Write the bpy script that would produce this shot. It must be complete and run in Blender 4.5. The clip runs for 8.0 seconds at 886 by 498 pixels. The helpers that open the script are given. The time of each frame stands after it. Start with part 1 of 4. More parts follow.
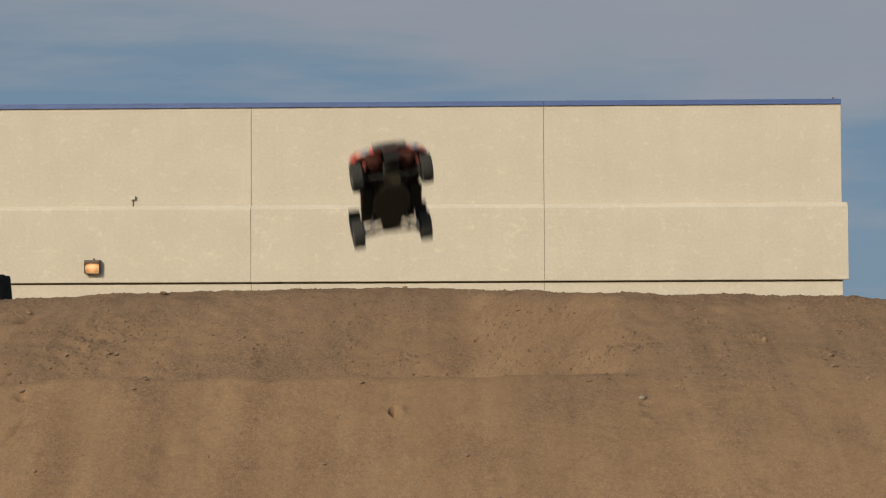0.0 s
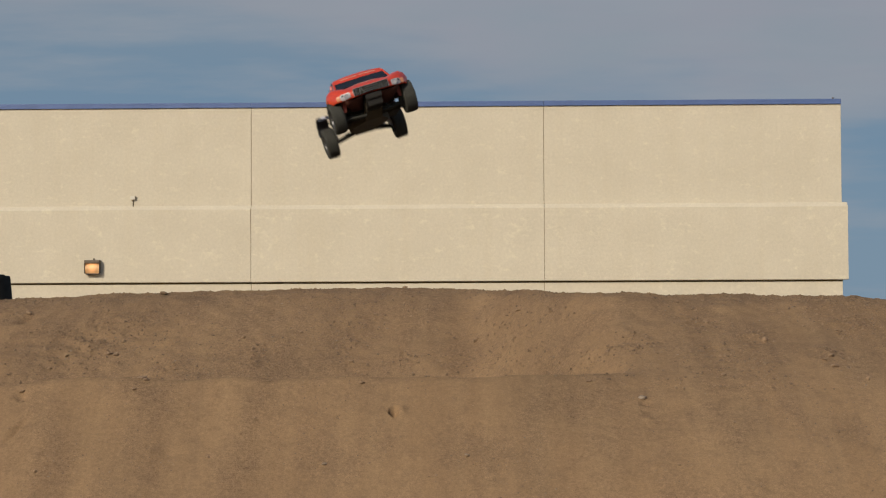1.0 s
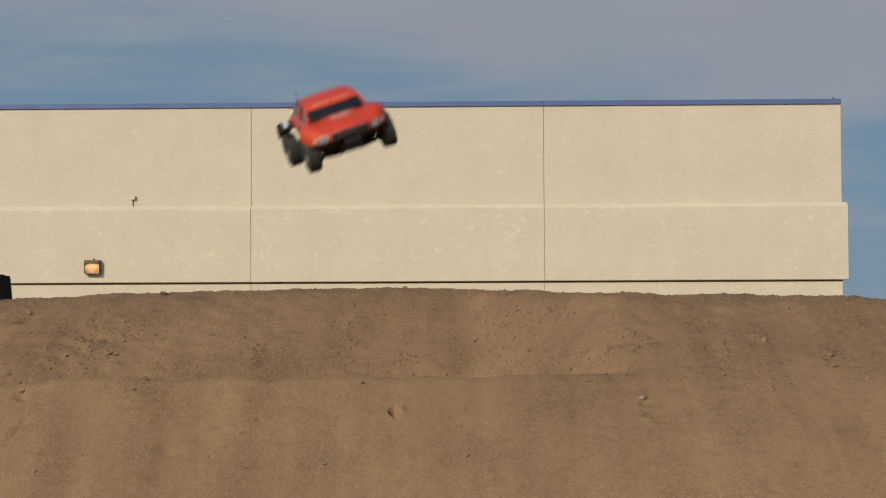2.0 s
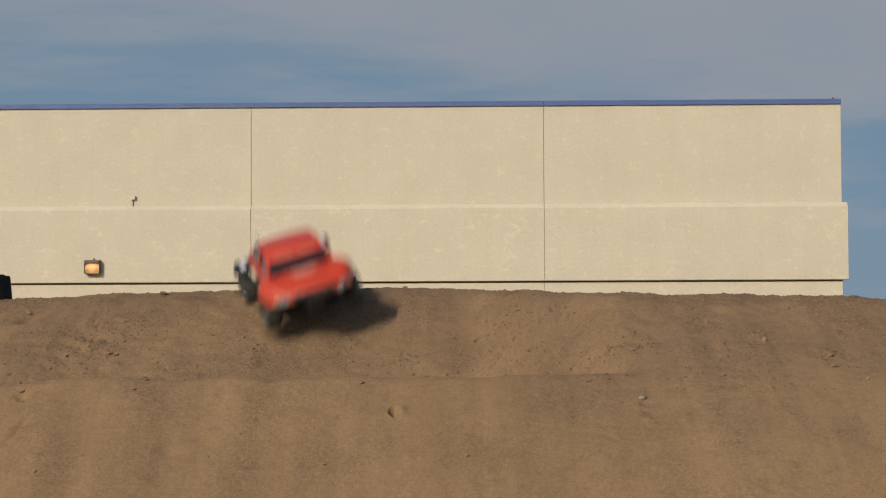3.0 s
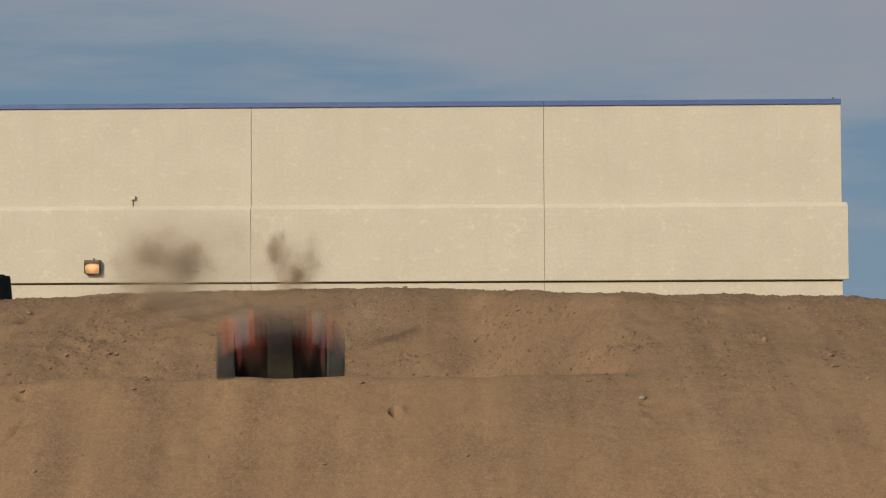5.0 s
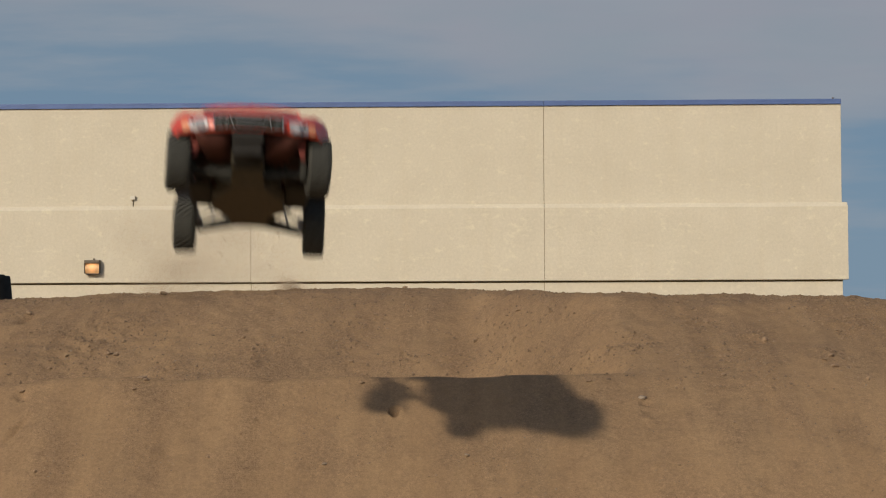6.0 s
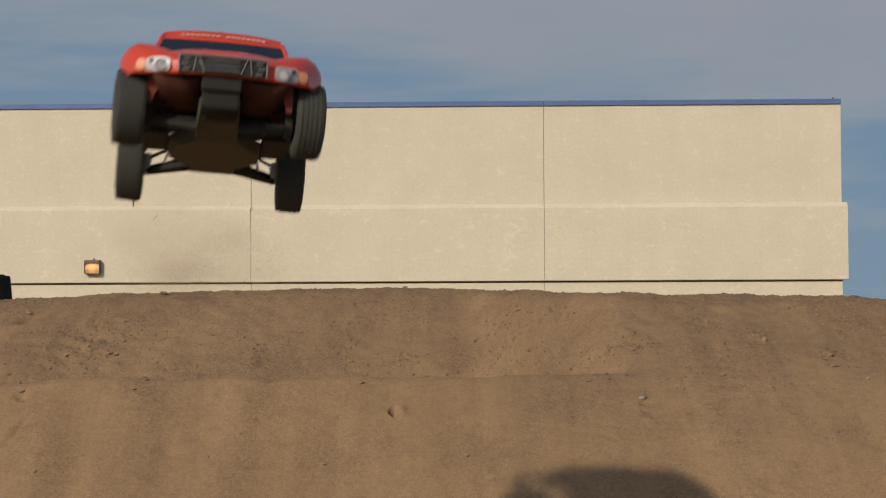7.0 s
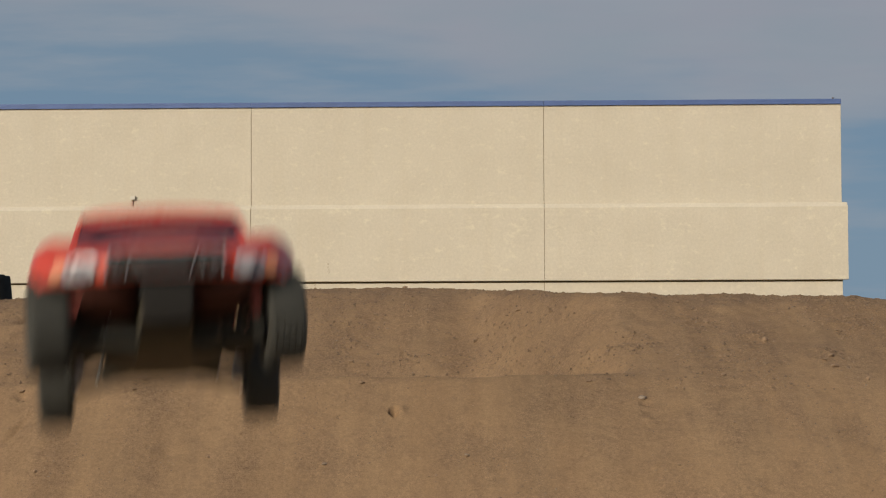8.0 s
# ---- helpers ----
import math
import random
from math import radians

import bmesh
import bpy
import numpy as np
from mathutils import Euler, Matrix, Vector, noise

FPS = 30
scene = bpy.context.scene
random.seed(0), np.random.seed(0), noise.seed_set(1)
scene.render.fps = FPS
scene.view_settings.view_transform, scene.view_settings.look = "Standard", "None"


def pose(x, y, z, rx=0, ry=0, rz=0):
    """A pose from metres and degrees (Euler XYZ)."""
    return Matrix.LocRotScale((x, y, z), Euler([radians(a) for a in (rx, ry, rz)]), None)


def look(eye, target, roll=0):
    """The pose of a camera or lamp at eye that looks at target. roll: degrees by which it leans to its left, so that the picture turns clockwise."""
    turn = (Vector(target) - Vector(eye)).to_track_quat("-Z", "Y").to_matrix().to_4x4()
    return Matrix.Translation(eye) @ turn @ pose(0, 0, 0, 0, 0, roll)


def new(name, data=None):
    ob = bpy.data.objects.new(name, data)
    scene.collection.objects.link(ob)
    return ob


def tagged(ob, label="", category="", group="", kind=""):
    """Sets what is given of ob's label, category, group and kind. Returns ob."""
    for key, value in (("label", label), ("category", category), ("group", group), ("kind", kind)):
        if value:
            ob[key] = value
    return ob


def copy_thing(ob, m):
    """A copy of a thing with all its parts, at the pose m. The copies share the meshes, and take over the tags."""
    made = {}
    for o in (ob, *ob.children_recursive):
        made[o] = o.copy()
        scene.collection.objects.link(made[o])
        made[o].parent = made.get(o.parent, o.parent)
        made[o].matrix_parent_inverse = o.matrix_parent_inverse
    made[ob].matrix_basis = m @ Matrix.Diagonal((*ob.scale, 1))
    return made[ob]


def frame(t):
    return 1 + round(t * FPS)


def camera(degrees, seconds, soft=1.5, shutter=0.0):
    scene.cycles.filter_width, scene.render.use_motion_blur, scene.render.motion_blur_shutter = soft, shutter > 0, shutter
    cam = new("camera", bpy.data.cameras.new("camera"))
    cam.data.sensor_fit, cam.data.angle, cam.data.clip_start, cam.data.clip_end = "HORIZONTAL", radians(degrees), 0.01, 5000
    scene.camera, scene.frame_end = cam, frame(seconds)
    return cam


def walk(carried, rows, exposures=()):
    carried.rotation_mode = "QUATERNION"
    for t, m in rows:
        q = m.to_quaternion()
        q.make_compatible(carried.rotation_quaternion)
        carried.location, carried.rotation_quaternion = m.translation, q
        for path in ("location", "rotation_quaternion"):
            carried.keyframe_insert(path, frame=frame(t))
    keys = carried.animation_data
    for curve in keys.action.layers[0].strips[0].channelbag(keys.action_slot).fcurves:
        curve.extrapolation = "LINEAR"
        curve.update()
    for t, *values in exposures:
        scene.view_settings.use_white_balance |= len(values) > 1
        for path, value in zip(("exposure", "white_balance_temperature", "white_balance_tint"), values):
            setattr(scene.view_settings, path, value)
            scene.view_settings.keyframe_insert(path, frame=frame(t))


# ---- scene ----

# camera: stands still on a tripod, long lens
PITCH, ROLL = 2.0, -0.25
cam = camera(25.98, 8.0, soft=1.15, shutter=2.1)
VIEW = pose(0, 0, 1.5, 90 + PITCH, 0, 0) @ pose(0, 0, 0, 0, 0, ROLL)
walk(cam, [(0.0, VIEW), (8.0, VIEW)], exposures=[(0.0, 0.0), (8.0, 0.0)])

# daylight: late sun from behind the camera, on its left
SUN_WAY = Vector((0.484, 0.743, -0.467)).normalized()
world = bpy.data.worlds.new("daylight")
scene.world = world
world.use_nodes = True
wn = world.node_tree
sky = wn.nodes.new("ShaderNodeTexSky")
sky.sky_type, sky.sun_disc = "NISHITA", False
sky.sun_elevation, sky.sun_rotation = math.asin(-SUN_WAY.z), math.atan2(-SUN_WAY.x, -SUN_WAY.y)
wn.nodes["Background"].inputs["Strength"].default_value = 0.10
wn.links.new(sky.outputs[0], wn.nodes["Background"].inputs["Color"])
sun = new("sun", bpy.data.lights.new("sun", "SUN"))
sun.data.energy, sun.data.angle, sun.data.color = 3.3, radians(1.3), (1.0, 0.90, 0.73)
sun.matrix_world = look((0, 0, 30), Vector((0, 0, 30)) + SUN_WAY)


# ---- materials ----
class Nodes:
    """A small builder for procedural materials."""

    def __init__(self, name):
        self.mat = bpy.data.materials.new(name)
        self.mat.use_nodes = True
        self.t = self.mat.node_tree
        self.bsdf = self.t.nodes["Principled BSDF"]
        self.out = self.t.nodes["Material Output"]
        self.coord = self.t.nodes.new("ShaderNodeTexCoord").outputs["Object"]

    def node(self, kind, **inputs):
        n = self.t.nodes.new(kind)
        for k, v in inputs.items():
            self.put(n.inputs[k.replace("_", " ")], v)
        return n

    def put(self, socket, v):
        if isinstance(v, bpy.types.NodeSocket):
            self.t.links.new(v, socket)
        else:
            socket.default_value = v

    def noise(self, scale, detail=4.0, rough=0.55, stretch=None, offset=(0, 0, 0)):
        src = self.coord
        if stretch or any(offset):
            m = self.node("ShaderNodeMapping", Vector=src, Scale=stretch or (1, 1, 1), Location=offset)
            src = m.outputs[0]
        n = self.node("ShaderNodeTexNoise", Vector=src, Scale=scale, Detail=detail, Roughness=rough)
        return n.outputs["Fac"]

    def ramp(self, fac, stops):
        r = self.node("ShaderNodeValToRGB", Fac=fac)
        e = r.color_ramp.elements
        while len(e) < len(stops):
            e.new(0.5)
        for el, (p, c) in zip(e, stops):
            el.position, el.color = p, (*c, 1) if len(c) == 3 else c
        return r.outputs["Color"]

    def mix(self, fac, a, b, blend="MIX"):
        n = self.t.nodes.new("ShaderNodeMix")
        n.data_type, n.blend_type = "RGBA", blend
        self.put(n.inputs[0], fac)
        for i, v in ((6, a), (7, b)):
            self.put(n.inputs[i], (*v, 1) if isinstance(v, tuple) and len(v) == 3 else v)
        return n.outputs[2]

    def maths(self, op, a, b=0.0):
        n = self.t.nodes.new("ShaderNodeMath")
        n.operation = op
        self.put(n.inputs[0], a), self.put(n.inputs[1], b)
        return n.outputs[0]

    def bump(self, height, strength, distance):
        n = self.node("ShaderNodeBump", Height=height, Strength=strength, Distance=distance)
        old = self.bsdf.inputs["Normal"]
        if old.is_linked:
            self.put(n.inputs["Normal"], old.links[0].from_socket)
        self.put(old, n.outputs[0])

    def set(self, **inputs):
        for k, v in inputs.items():
            s = self.bsdf.inputs[k.replace("_", " ")]
            self.put(s, (*v, 1) if isinstance(v, tuple) and len(v) == 3 else v)
        return self


def grey(v):
    return (v, v, v)


def make_dirt():
    n = Nodes("packed_dirt")
    big = n.noise(1.5, 4, 0.55)
    streak = n.noise(1.0, 4, 0.6, stretch=(11.0, 0.7, 0.7))
    along = n.node("ShaderNodeMapRange", Value=n.node("ShaderNodeSeparateXYZ", Vector=n.coord).outputs["Y"])
    for k, v in zip(("From Min", "From Max", "To Min", "To Max"), (4.3, 5.2, -0.07, 0.06)):
        along.inputs[k].default_value = v
    # bands of loose, darker dirt run down the slope between the packed ones
    patch = n.maths("ADD", n.noise(5.0, 5, 0.62, stretch=(1.7, 0.8, 0.8), offset=(2.0, 5.0, 0.0)), along.outputs[0])
    fine = n.noise(330.0, 4, 0.75)
    mid = n.noise(26.0, 6, 0.7)
    rough_zone = n.ramp(patch, [(0.37, grey(0)), (0.68, grey(1))])
    a = n.ramp(big, [(0.34, (0.218, 0.137, 0.075)), (0.66, (0.254, 0.161, 0.088))])
    b = n.mix(n.ramp(streak, [(0.42, grey(0)), (0.66, grey(0.6))]), a, (0.275, 0.179, 0.099))
    b = n.mix(n.ramp(n.noise(1.0, 4, 0.6, stretch=(15.0, 1.0, 1.0), offset=(5.0, 0, 0)), [(0.56, grey(0)), (0.72, grey(0.45))]), b, (0.175, 0.112, 0.066))
    b = n.mix(n.maths("MULTIPLY", rough_zone, 0.42), b, (0.204, 0.131, 0.081))
    damp = n.noise(34.0, 5, 0.65, stretch=(1.0, 1.0, 1.0), offset=(9.0, 1.0, 0.0))
    b = n.mix(n.maths("MULTIPLY", n.ramp(damp, [(0.58, grey(0)), (0.70, grey(0.55))]), rough_zone), b, (0.130, 0.083, 0.052))
    c = n.mix(n.ramp(mid, [(0.50, grey(0)), (0.68, grey(0.42))]), b, (0.150, 0.096, 0.058))
    grit = n.noise(130.0, 4, 0.7)
    c = n.mix(n.maths("ADD", n.maths("MULTIPLY", rough_zone, 0.45), 0.34), c, n.ramp(grit, [(0.30, grey(0.62)), (0.5, grey(1.0)), (0.70, grey(1.36))]), "MULTIPLY")
    d = n.mix(n.maths("ADD", n.maths("MULTIPLY", rough_zone, 0.40), 0.34), c, n.ramp(fine, [(0.30, grey(0.45)), (0.70, grey(1.52))]), "MULTIPLY")
    n.set(Base_Color=d, Roughness=0.95)
    n.bsdf.inputs["Specular IOR Level"].default_value = 0.12
    n.bump(n.noise(48.0, 6, 0.72), n.maths("ADD", n.maths("MULTIPLY", rough_zone, 0.5), 0.15), 0.012)
    n.bump(n.noise(260.0, 4, 0.7), n.maths("ADD", n.maths("MULTIPLY", rough_zone, 0.5), 0.25), 0.003)
    return n.mat


def make_stone(name, dark, light):
    n = Nodes(name)
    rnd = n.node("ShaderNodeNewGeometry").outputs["Random Per Island"]
    c = n.mix(rnd, dark, light)
    c = n.mix(0.7, c, n.ramp(n.noise(90.0, 4, 0.6), [(0.3, grey(0.6)), (0.7, grey(1.3))]), "MULTIPLY")
    n.set(Base_Color=c, Roughness=0.93)
    n.bump(n.noise(200.0, 4, 0.6), 0.5, 0.002)
    return n.mat


def make_stucco():
    n = Nodes("painted_stucco")
    fine = n.noise(16.0, 6, 0.75)
    blot = n.noise(0.9, 4, 0.6)
    wear = n.noise(3.2, 6, 0.7, stretch=(1.0, 1.0, 1.6))
    a = n.mix(n.ramp(blot, [(0.35, grey(0)), (0.65, grey(1))]), (0.508, 0.452, 0.356), (0.540, 0.482, 0.382))
    a = n.mix(n.ramp(wear, [(0.56, grey(0)), (0.70, grey(0.6))]), a, (0.64, 0.580, 0.440))
    rain = n.noise(1.0, 4, 0.6, stretch=(3.0, 1.0, 0.18))
    a = n.mix(n.ramp(rain, [(0.5, grey(0)), (0.8, grey(0.25))]), a, (0.48, 0.405, 0.29))
    a = n.mix(0.3, a, n.ramp(fine, [(0.3, grey(0.72)), (0.7, grey(1.25))]), "MULTIPLY")
    n.set(Base_Color=a, Roughness=0.9)
    n.bsdf.inputs["Specular IOR Level"].default_value = 0.2
    n.bump(fine, 0.22, 0.02)
    n.bump(n.noise(4.0, 5, 0.7), 0.25, 0.03)
    return n.mat


def make_plain(name, color, rough, metal=0.0, coat=0.0, grain=60.0, amount=0.2, bump=0.0, spec=0.5):
    n = Nodes(name)
    c = n.mix(amount, color, n.ramp(n.noise(grain, 5, 0.65), [(0.3, grey(0.5)), (0.7, grey(1.4))]), "MULTIPLY")
    r = n.node("ShaderNodeMapRange", Value=n.noise(grain * 0.4, 4, 0.6))
    r.inputs["To Min"].default_value, r.inputs["To Max"].default_value = max(rough - 0.12, 0.02), min(rough + 0.12, 1)
    n.set(Base_Color=c, Roughness=r.outputs[0], Metallic=metal, Coat_Weight=coat, Coat_Roughness=0.08)
    n.bsdf.inputs["Specular IOR Level"].default_value = spec
    if bump:
        n.bump(n.noise(grain * 2, 4, 0.6), bump, 0.002)
    return n.mat


def make_sky_backdrop():
    n = Nodes("evening_sky")
    sep = n.node("ShaderNodeSeparateXYZ", Vector=n.coord)

    def span(value, a, b, c, d):
        r = n.node("ShaderNodeMapRange", Value=value)
        for k, v in zip(("From Min", "From Max", "To Min", "To Max"), (a, b, c, d)):
            r.inputs[k].default_value = v
        r.interpolation_type = "SMOOTHSTEP"
        return r.outputs[0]

    x, z = sep.outputs["X"], sep.outputs["Z"]
    blue = n.ramp(span(z, 20.0, 160.0, 0, 1), [(0.0, (0.190, 0.275, 0.360)), (0.55, (0.160, 0.252, 0.352)), (1.0, (0.180, 0.255, 0.335))])
    # the cloud deck comes down towards the right
    deck = n.maths("DIVIDE", n.maths("SUBTRACT", z, span(x, -130.0, 80.0, 145.0, 100.0)), 26.0)
    soft = n.noise(0.016, 5, 0.5, stretch=(0.42, 1, 2.4), offset=(1.7, 0, 0.4))
    wide = n.noise(0.006, 4, 0.5, stretch=(0.6, 1, 2.0), offset=(4.1, 0, 2.2))
    cover = n.maths("ADD", deck, n.maths("MULTIPLY", n.maths("SUBTRACT", soft, 0.5), 2.6))
    cover = n.maths("ADD", cover, n.maths("MULTIPLY", n.maths("SUBTRACT", wide, 0.5), 1.6))
    cloud = n.ramp(n.noise(0.02, 5, 0.55, stretch=(0.5, 1, 1.8)), [(0.35, (0.262, 0.300, 0.348)), (0.65, (0.288, 0.303, 0.352))])
    a = n.mix(span(cover, -0.75, 0.75, 0, 0.95), blue, cloud)
    wisp = n.noise(0.022, 6, 0.55, stretch=(0.34, 1, 2.4), offset=(0.3, 0, 7.7))
    a = n.mix(n.ramp(wisp, [(0.46, grey(0)), (0.74, grey(0.75))]), a, (0.285, 0.318, 0.365))
    e = n.node("ShaderNodeEmission", Color=a, Strength=1.0)
    n.t.links.new(e.outputs[0], n.out.inputs["Surface"])
    return n.mat


def make_lamp_glass():
    n = Nodes("glowing_lamp_glass")
    d = n.node("ShaderNodeVectorMath", Vector=n.coord)
    d.operation = "LENGTH"
    glow = n.node("ShaderNodeMapRange", Value=d.outputs["Value"])
    glow.inputs["From Min"].default_value, glow.inputs["From Max"].default_value = 0.02, 0.17
    glow.inputs["To Min"].default_value, glow.inputs["To Max"].default_value = 1.7, 0.20
    n.set(Base_Color=(0.5, 0.3, 0.15), Roughness=0.25, Emission_Color=(1.0, 0.43, 0.15), Emission_Strength=glow.outputs[0])
    return n.mat


def make_glass_dark():
    n = Nodes("smoked_window")
    n.set(Base_Color=n.mix(0.5, (0.012, 0.013, 0.016), n.ramp(n.noise(30, 4), [(0.3, grey(0.5)), (0.7, grey(1.6))]), "MULTIPLY"), Roughness=0.16)
    return n.mat


DIRT = make_dirt()
CLOD = make_stone("dirt_clod", (0.125, 0.081, 0.049), (0.235, 0.152, 0.089))
STONE = make_stone("grey_stone", (0.12, 0.090, 0.065), (0.235, 0.180, 0.130))
DUST = make_stone("airborne_dust", (0.36, 0.26, 0.175), (0.46, 0.34, 0.235))
STUCCO = make_stucco()
SEALANT = make_plain("joint_sealant", (0.22, 0.17, 0.11), 0.8, grain=8.0)
# dark brown that deepens the shade line below the wall band
BAND_SHADE = make_plain("band_shade_strip", (0.090, 0.067, 0.028), 0.9, grain=6.0)
# body red darkened to maroon, with the shade put into the colour
SHADED_MAROON = make_plain("shaded_maroon", (0.062, 0.021, 0.015), 0.7, grain=50.0, amount=0.3, spec=0.2)
COPING = make_plain("blue_coping", (0.064, 0.108, 0.255), 0.55, grain=3.0, amount=0.25)
BRONZE = make_plain("bronze_housing", (0.10, 0.075, 0.05), 0.55, grain=12.0)
LAMPGLASS = make_lamp_glass()
OFFWHITE = make_plain("off_white_plastic", (0.55, 0.51, 0.43), 0.5, grain=20.0)
SKY = make_sky_backdrop()
RED = make_plain("red_body_paint", (0.485, 0.044, 0.015), 0.38, coat=0.2, grain=40.0, amount=0.18)
ORANGE = make_plain("orange_decal", (0.58, 0.24, 0.13), 0.4, grain=60.0, amount=0.1)
BLACK = make_plain("black_nylon", (0.031, 0.030, 0.026), 0.78, grain=90.0, amount=0.4, bump=0.2, spec=0.12)
SILT = make_plain("dusty_dark_plate", (0.068, 0.058, 0.039), 0.8, grain=70.0, amount=0.4, bump=0.2, spec=0.25)
RUBBER = make_plain("dusty_rubber", (0.048, 0.047, 0.041), 0.88, grain=120.0, amount=0.4, bump=0.3, spec=0.2)
RIMMAT = make_plain("satin_chrome_rim", (0.075, 0.075, 0.078), 0.4, metal=0.6, grain=80.0, amount=0.15)
STEEL = make_plain("shock_steel", (0.45, 0.45, 0.46), 0.35, metal=0.9, grain=80.0)
LENS = make_plain("silver_headlight_decal", (0.31, 0.29, 0.305), 0.35, grain=150.0, amount=0.5)
SILVER = make_plain("silver_decal", (0.17, 0.175, 0.185), 0.35, grain=90.0, amount=0.3)
DULL = make_plain("dull_grey_decal", (0.085, 0.088, 0.095), 0.45, grain=90.0, amount=0.3)
TAB = make_plain("dull_red_tab", (0.15, 0.036, 0.028), 0.7, grain=60.0, amount=0.35, spec=0.2)
CAST = make_plain("cast_alloy", (0.55, 0.55, 0.56), 0.5, metal=0.3, grain=60.0, amount=0.35)
GUARD = make_plain("smoked_guard_plastic", (0.022, 0.024, 0.034), 0.45, grain=50.0, amount=0.3)
STRIPE = make_plain("bluish_white_stripe", (0.50, 0.52, 0.58), 0.45, grain=120.0, amount=0.45)
PALE = make_plain("faded_pink_lettering", (0.52, 0.27, 0.22), 0.45, grain=80.0, amount=0.2)
WINDOW = make_glass_dark()
BINPLASTIC = make_plain("black_bin_plastic", (0.020, 0.018, 0.016), 0.8, grain=25.0, amount=0.5, spec=0.15)


# ---- mesh helpers ----
def part(name, bm, material, parent, label="", smooth=False):
    """Link a bmesh as one mesh object under a thing or a part."""
    me = bpy.data.meshes.new(name)
    bmesh.ops.recalc_face_normals(bm, faces=bm.faces)
    if smooth:
        for f in bm.faces:
            f.smooth = True
    bm.to_mesh(me)
    bm.free()
    me.materials.append(material)
    ob = new(name, me)
    ob.parent = parent
    if label:
        ob["label"] = label
    return ob


def box(bm, c, s, bevel=0.0, m=None):
    made = bmesh.ops.create_cube(bm, size=1.0, matrix=Matrix.Translation(c) @ (m or Matrix()) @ Matrix.Diagonal((*s, 1)))
    if bevel:
        edges = {e for v in made["verts"] for e in v.link_edges}
        bmesh.ops.bevel(bm, geom=list(edges), offset=bevel, segments=2, affect="EDGES", profile=0.6)
    return bm


def boxes(*items):
    bm = bmesh.new()
    for c, s, *rest in items:
        b = bmesh.new()
        box(b, c, s, *rest)
        join(bm, b)
    return bm


def join(bm, other, m=None):
    if m is not None:
        other.transform(m)
    me = bpy.data.meshes.new("tmp")
    other.to_mesh(me)
    other.free()
    bm.from_mesh(me)
    bpy.data.meshes.remove(me)
    return bm


def rod(bm, a, b, r, r2=None, n=10):
    a, b = Vector(a), Vector(b)
    m = Matrix.Translation((a + b) / 2) @ (b - a).to_track_quat("Z", "Y").to_matrix().to_4x4()
    bmesh.ops.create_cone(bm, cap_ends=True, segments=n, radius1=r, radius2=r if r2 is None else r2, depth=(b - a).length, matrix=m)
    return bm


def grid_mesh(rows, close=False):
    """A bmesh skin through rows of points of equal length."""
    bm = bmesh.new()
    vs = [[bm.verts.new(p) for p in row] for row in rows]
    n = len(rows[0])
    for a, b in zip(vs, vs[1:]):
        for i in range(n if close else n - 1):
            j = (i + 1) % n
            bm.faces.new((a[i], a[j], b[j], b[i]))
    return bm


def lathe(profile, n=40):
    """Turn (radius, along) pairs round the X axis."""
    rows = []
    for k in range(n):
        a = 2 * math.pi * k / n
        rows.append([(t, r * math.cos(a), r * math.sin(a)) for r, t in profile])
    return grid_mesh(rows + rows[:1])


def thing(name, label, category, m=None, group=""):
    ob = new(name)
    ob.empty_display_size = 0.1
    if m is not None:
        ob.matrix_basis = m
    return tagged(ob, label, category, group)


# ---- ground: one sheet with two jump mounds ----
PROFILE = [(-3000, 0.0), (-8, 0.0), (1.6, 0.0), (2.2, 0.05), (2.7, 0.20), (3.1, 0.42), (3.5, 0.695), (3.8, 0.922), (4.0, 1.075), (4.1, 1.150), (4.2, 1.222), (4.30, 1.2935), (4.37, 1.3425), (4.395, 1.3600), (4.41, 1.3655),
           (4.43, 1.361), (4.48, 1.315), (4.58, 1.21), (4.68, 1.09), (4.78, 0.99), (4.87, 0.95), (4.96, 0.985), (5.06, 1.075), (5.17, 1.180), (5.32, 1.293), (5.46, 1.375), (5.62, 1.447),
           (5.78, 1.522), (5.92, 1.570), (6.1, 1.585), (6.3, 1.57), (6.6, 1.46), (7.2, 1.25), (8.2, 0.85), (10, 0.28), (12, 0.05), (16, 0.0), (9000, 0.0)]
# past the end of the dip the two mounds are one slope, with its crest nearer
JOINED = PROFILE[:8] + [(4.0, 1.075), (4.1, 1.15), (4.22, 1.22), (4.36, 1.2905), (4.46, 1.3392), (4.495, 1.3567), (4.51, 1.3625), (4.5182, 1.3654), (4.5264, 1.3684), (4.5345, 1.3713), (4.5427, 1.3742), (4.5509, 1.3771), (4.5591, 1.3801),
                        (4.5673, 1.383), (4.5755, 1.3859), (4.5836, 1.3888), (4.5918, 1.3918), (4.6, 1.3947), (4.76, 1.455), (4.93, 1.5187), (5.05, 1.5597), (5.2, 1.5725), (5.4, 1.56), (5.8, 1.43), (6.6, 1.2), (7.8, 0.8)] + PROFILE[-4:]
SLOPES = {}


def slope_at(fill):
    """The profile between the dip and the joined slope."""
    fill = round(fill, 3)
    if fill not in SLOPES:
        SLOPES[fill] = [(a[0] + (b[0] - a[0]) * fill, a[1] + (b[1] - a[1]) * fill) for a, b in zip(PROFILE, JOINED)]
    return SLOPES[fill]


CREST = [(-30, -1.2), (-6, -0.5), (-2.6, -0.10), (-1.40, -0.029), (-1.05, -0.013), (-0.47, 0.002), (-0.11, 0.006), (0.21, -0.010), (0.57, -0.017), (1.26, -0.030),
         (1.42, -0.048), (1.9, -0.12), (3.2, -0.4), (8, -1.1), (30, -1.2)]


KNOWN = {}


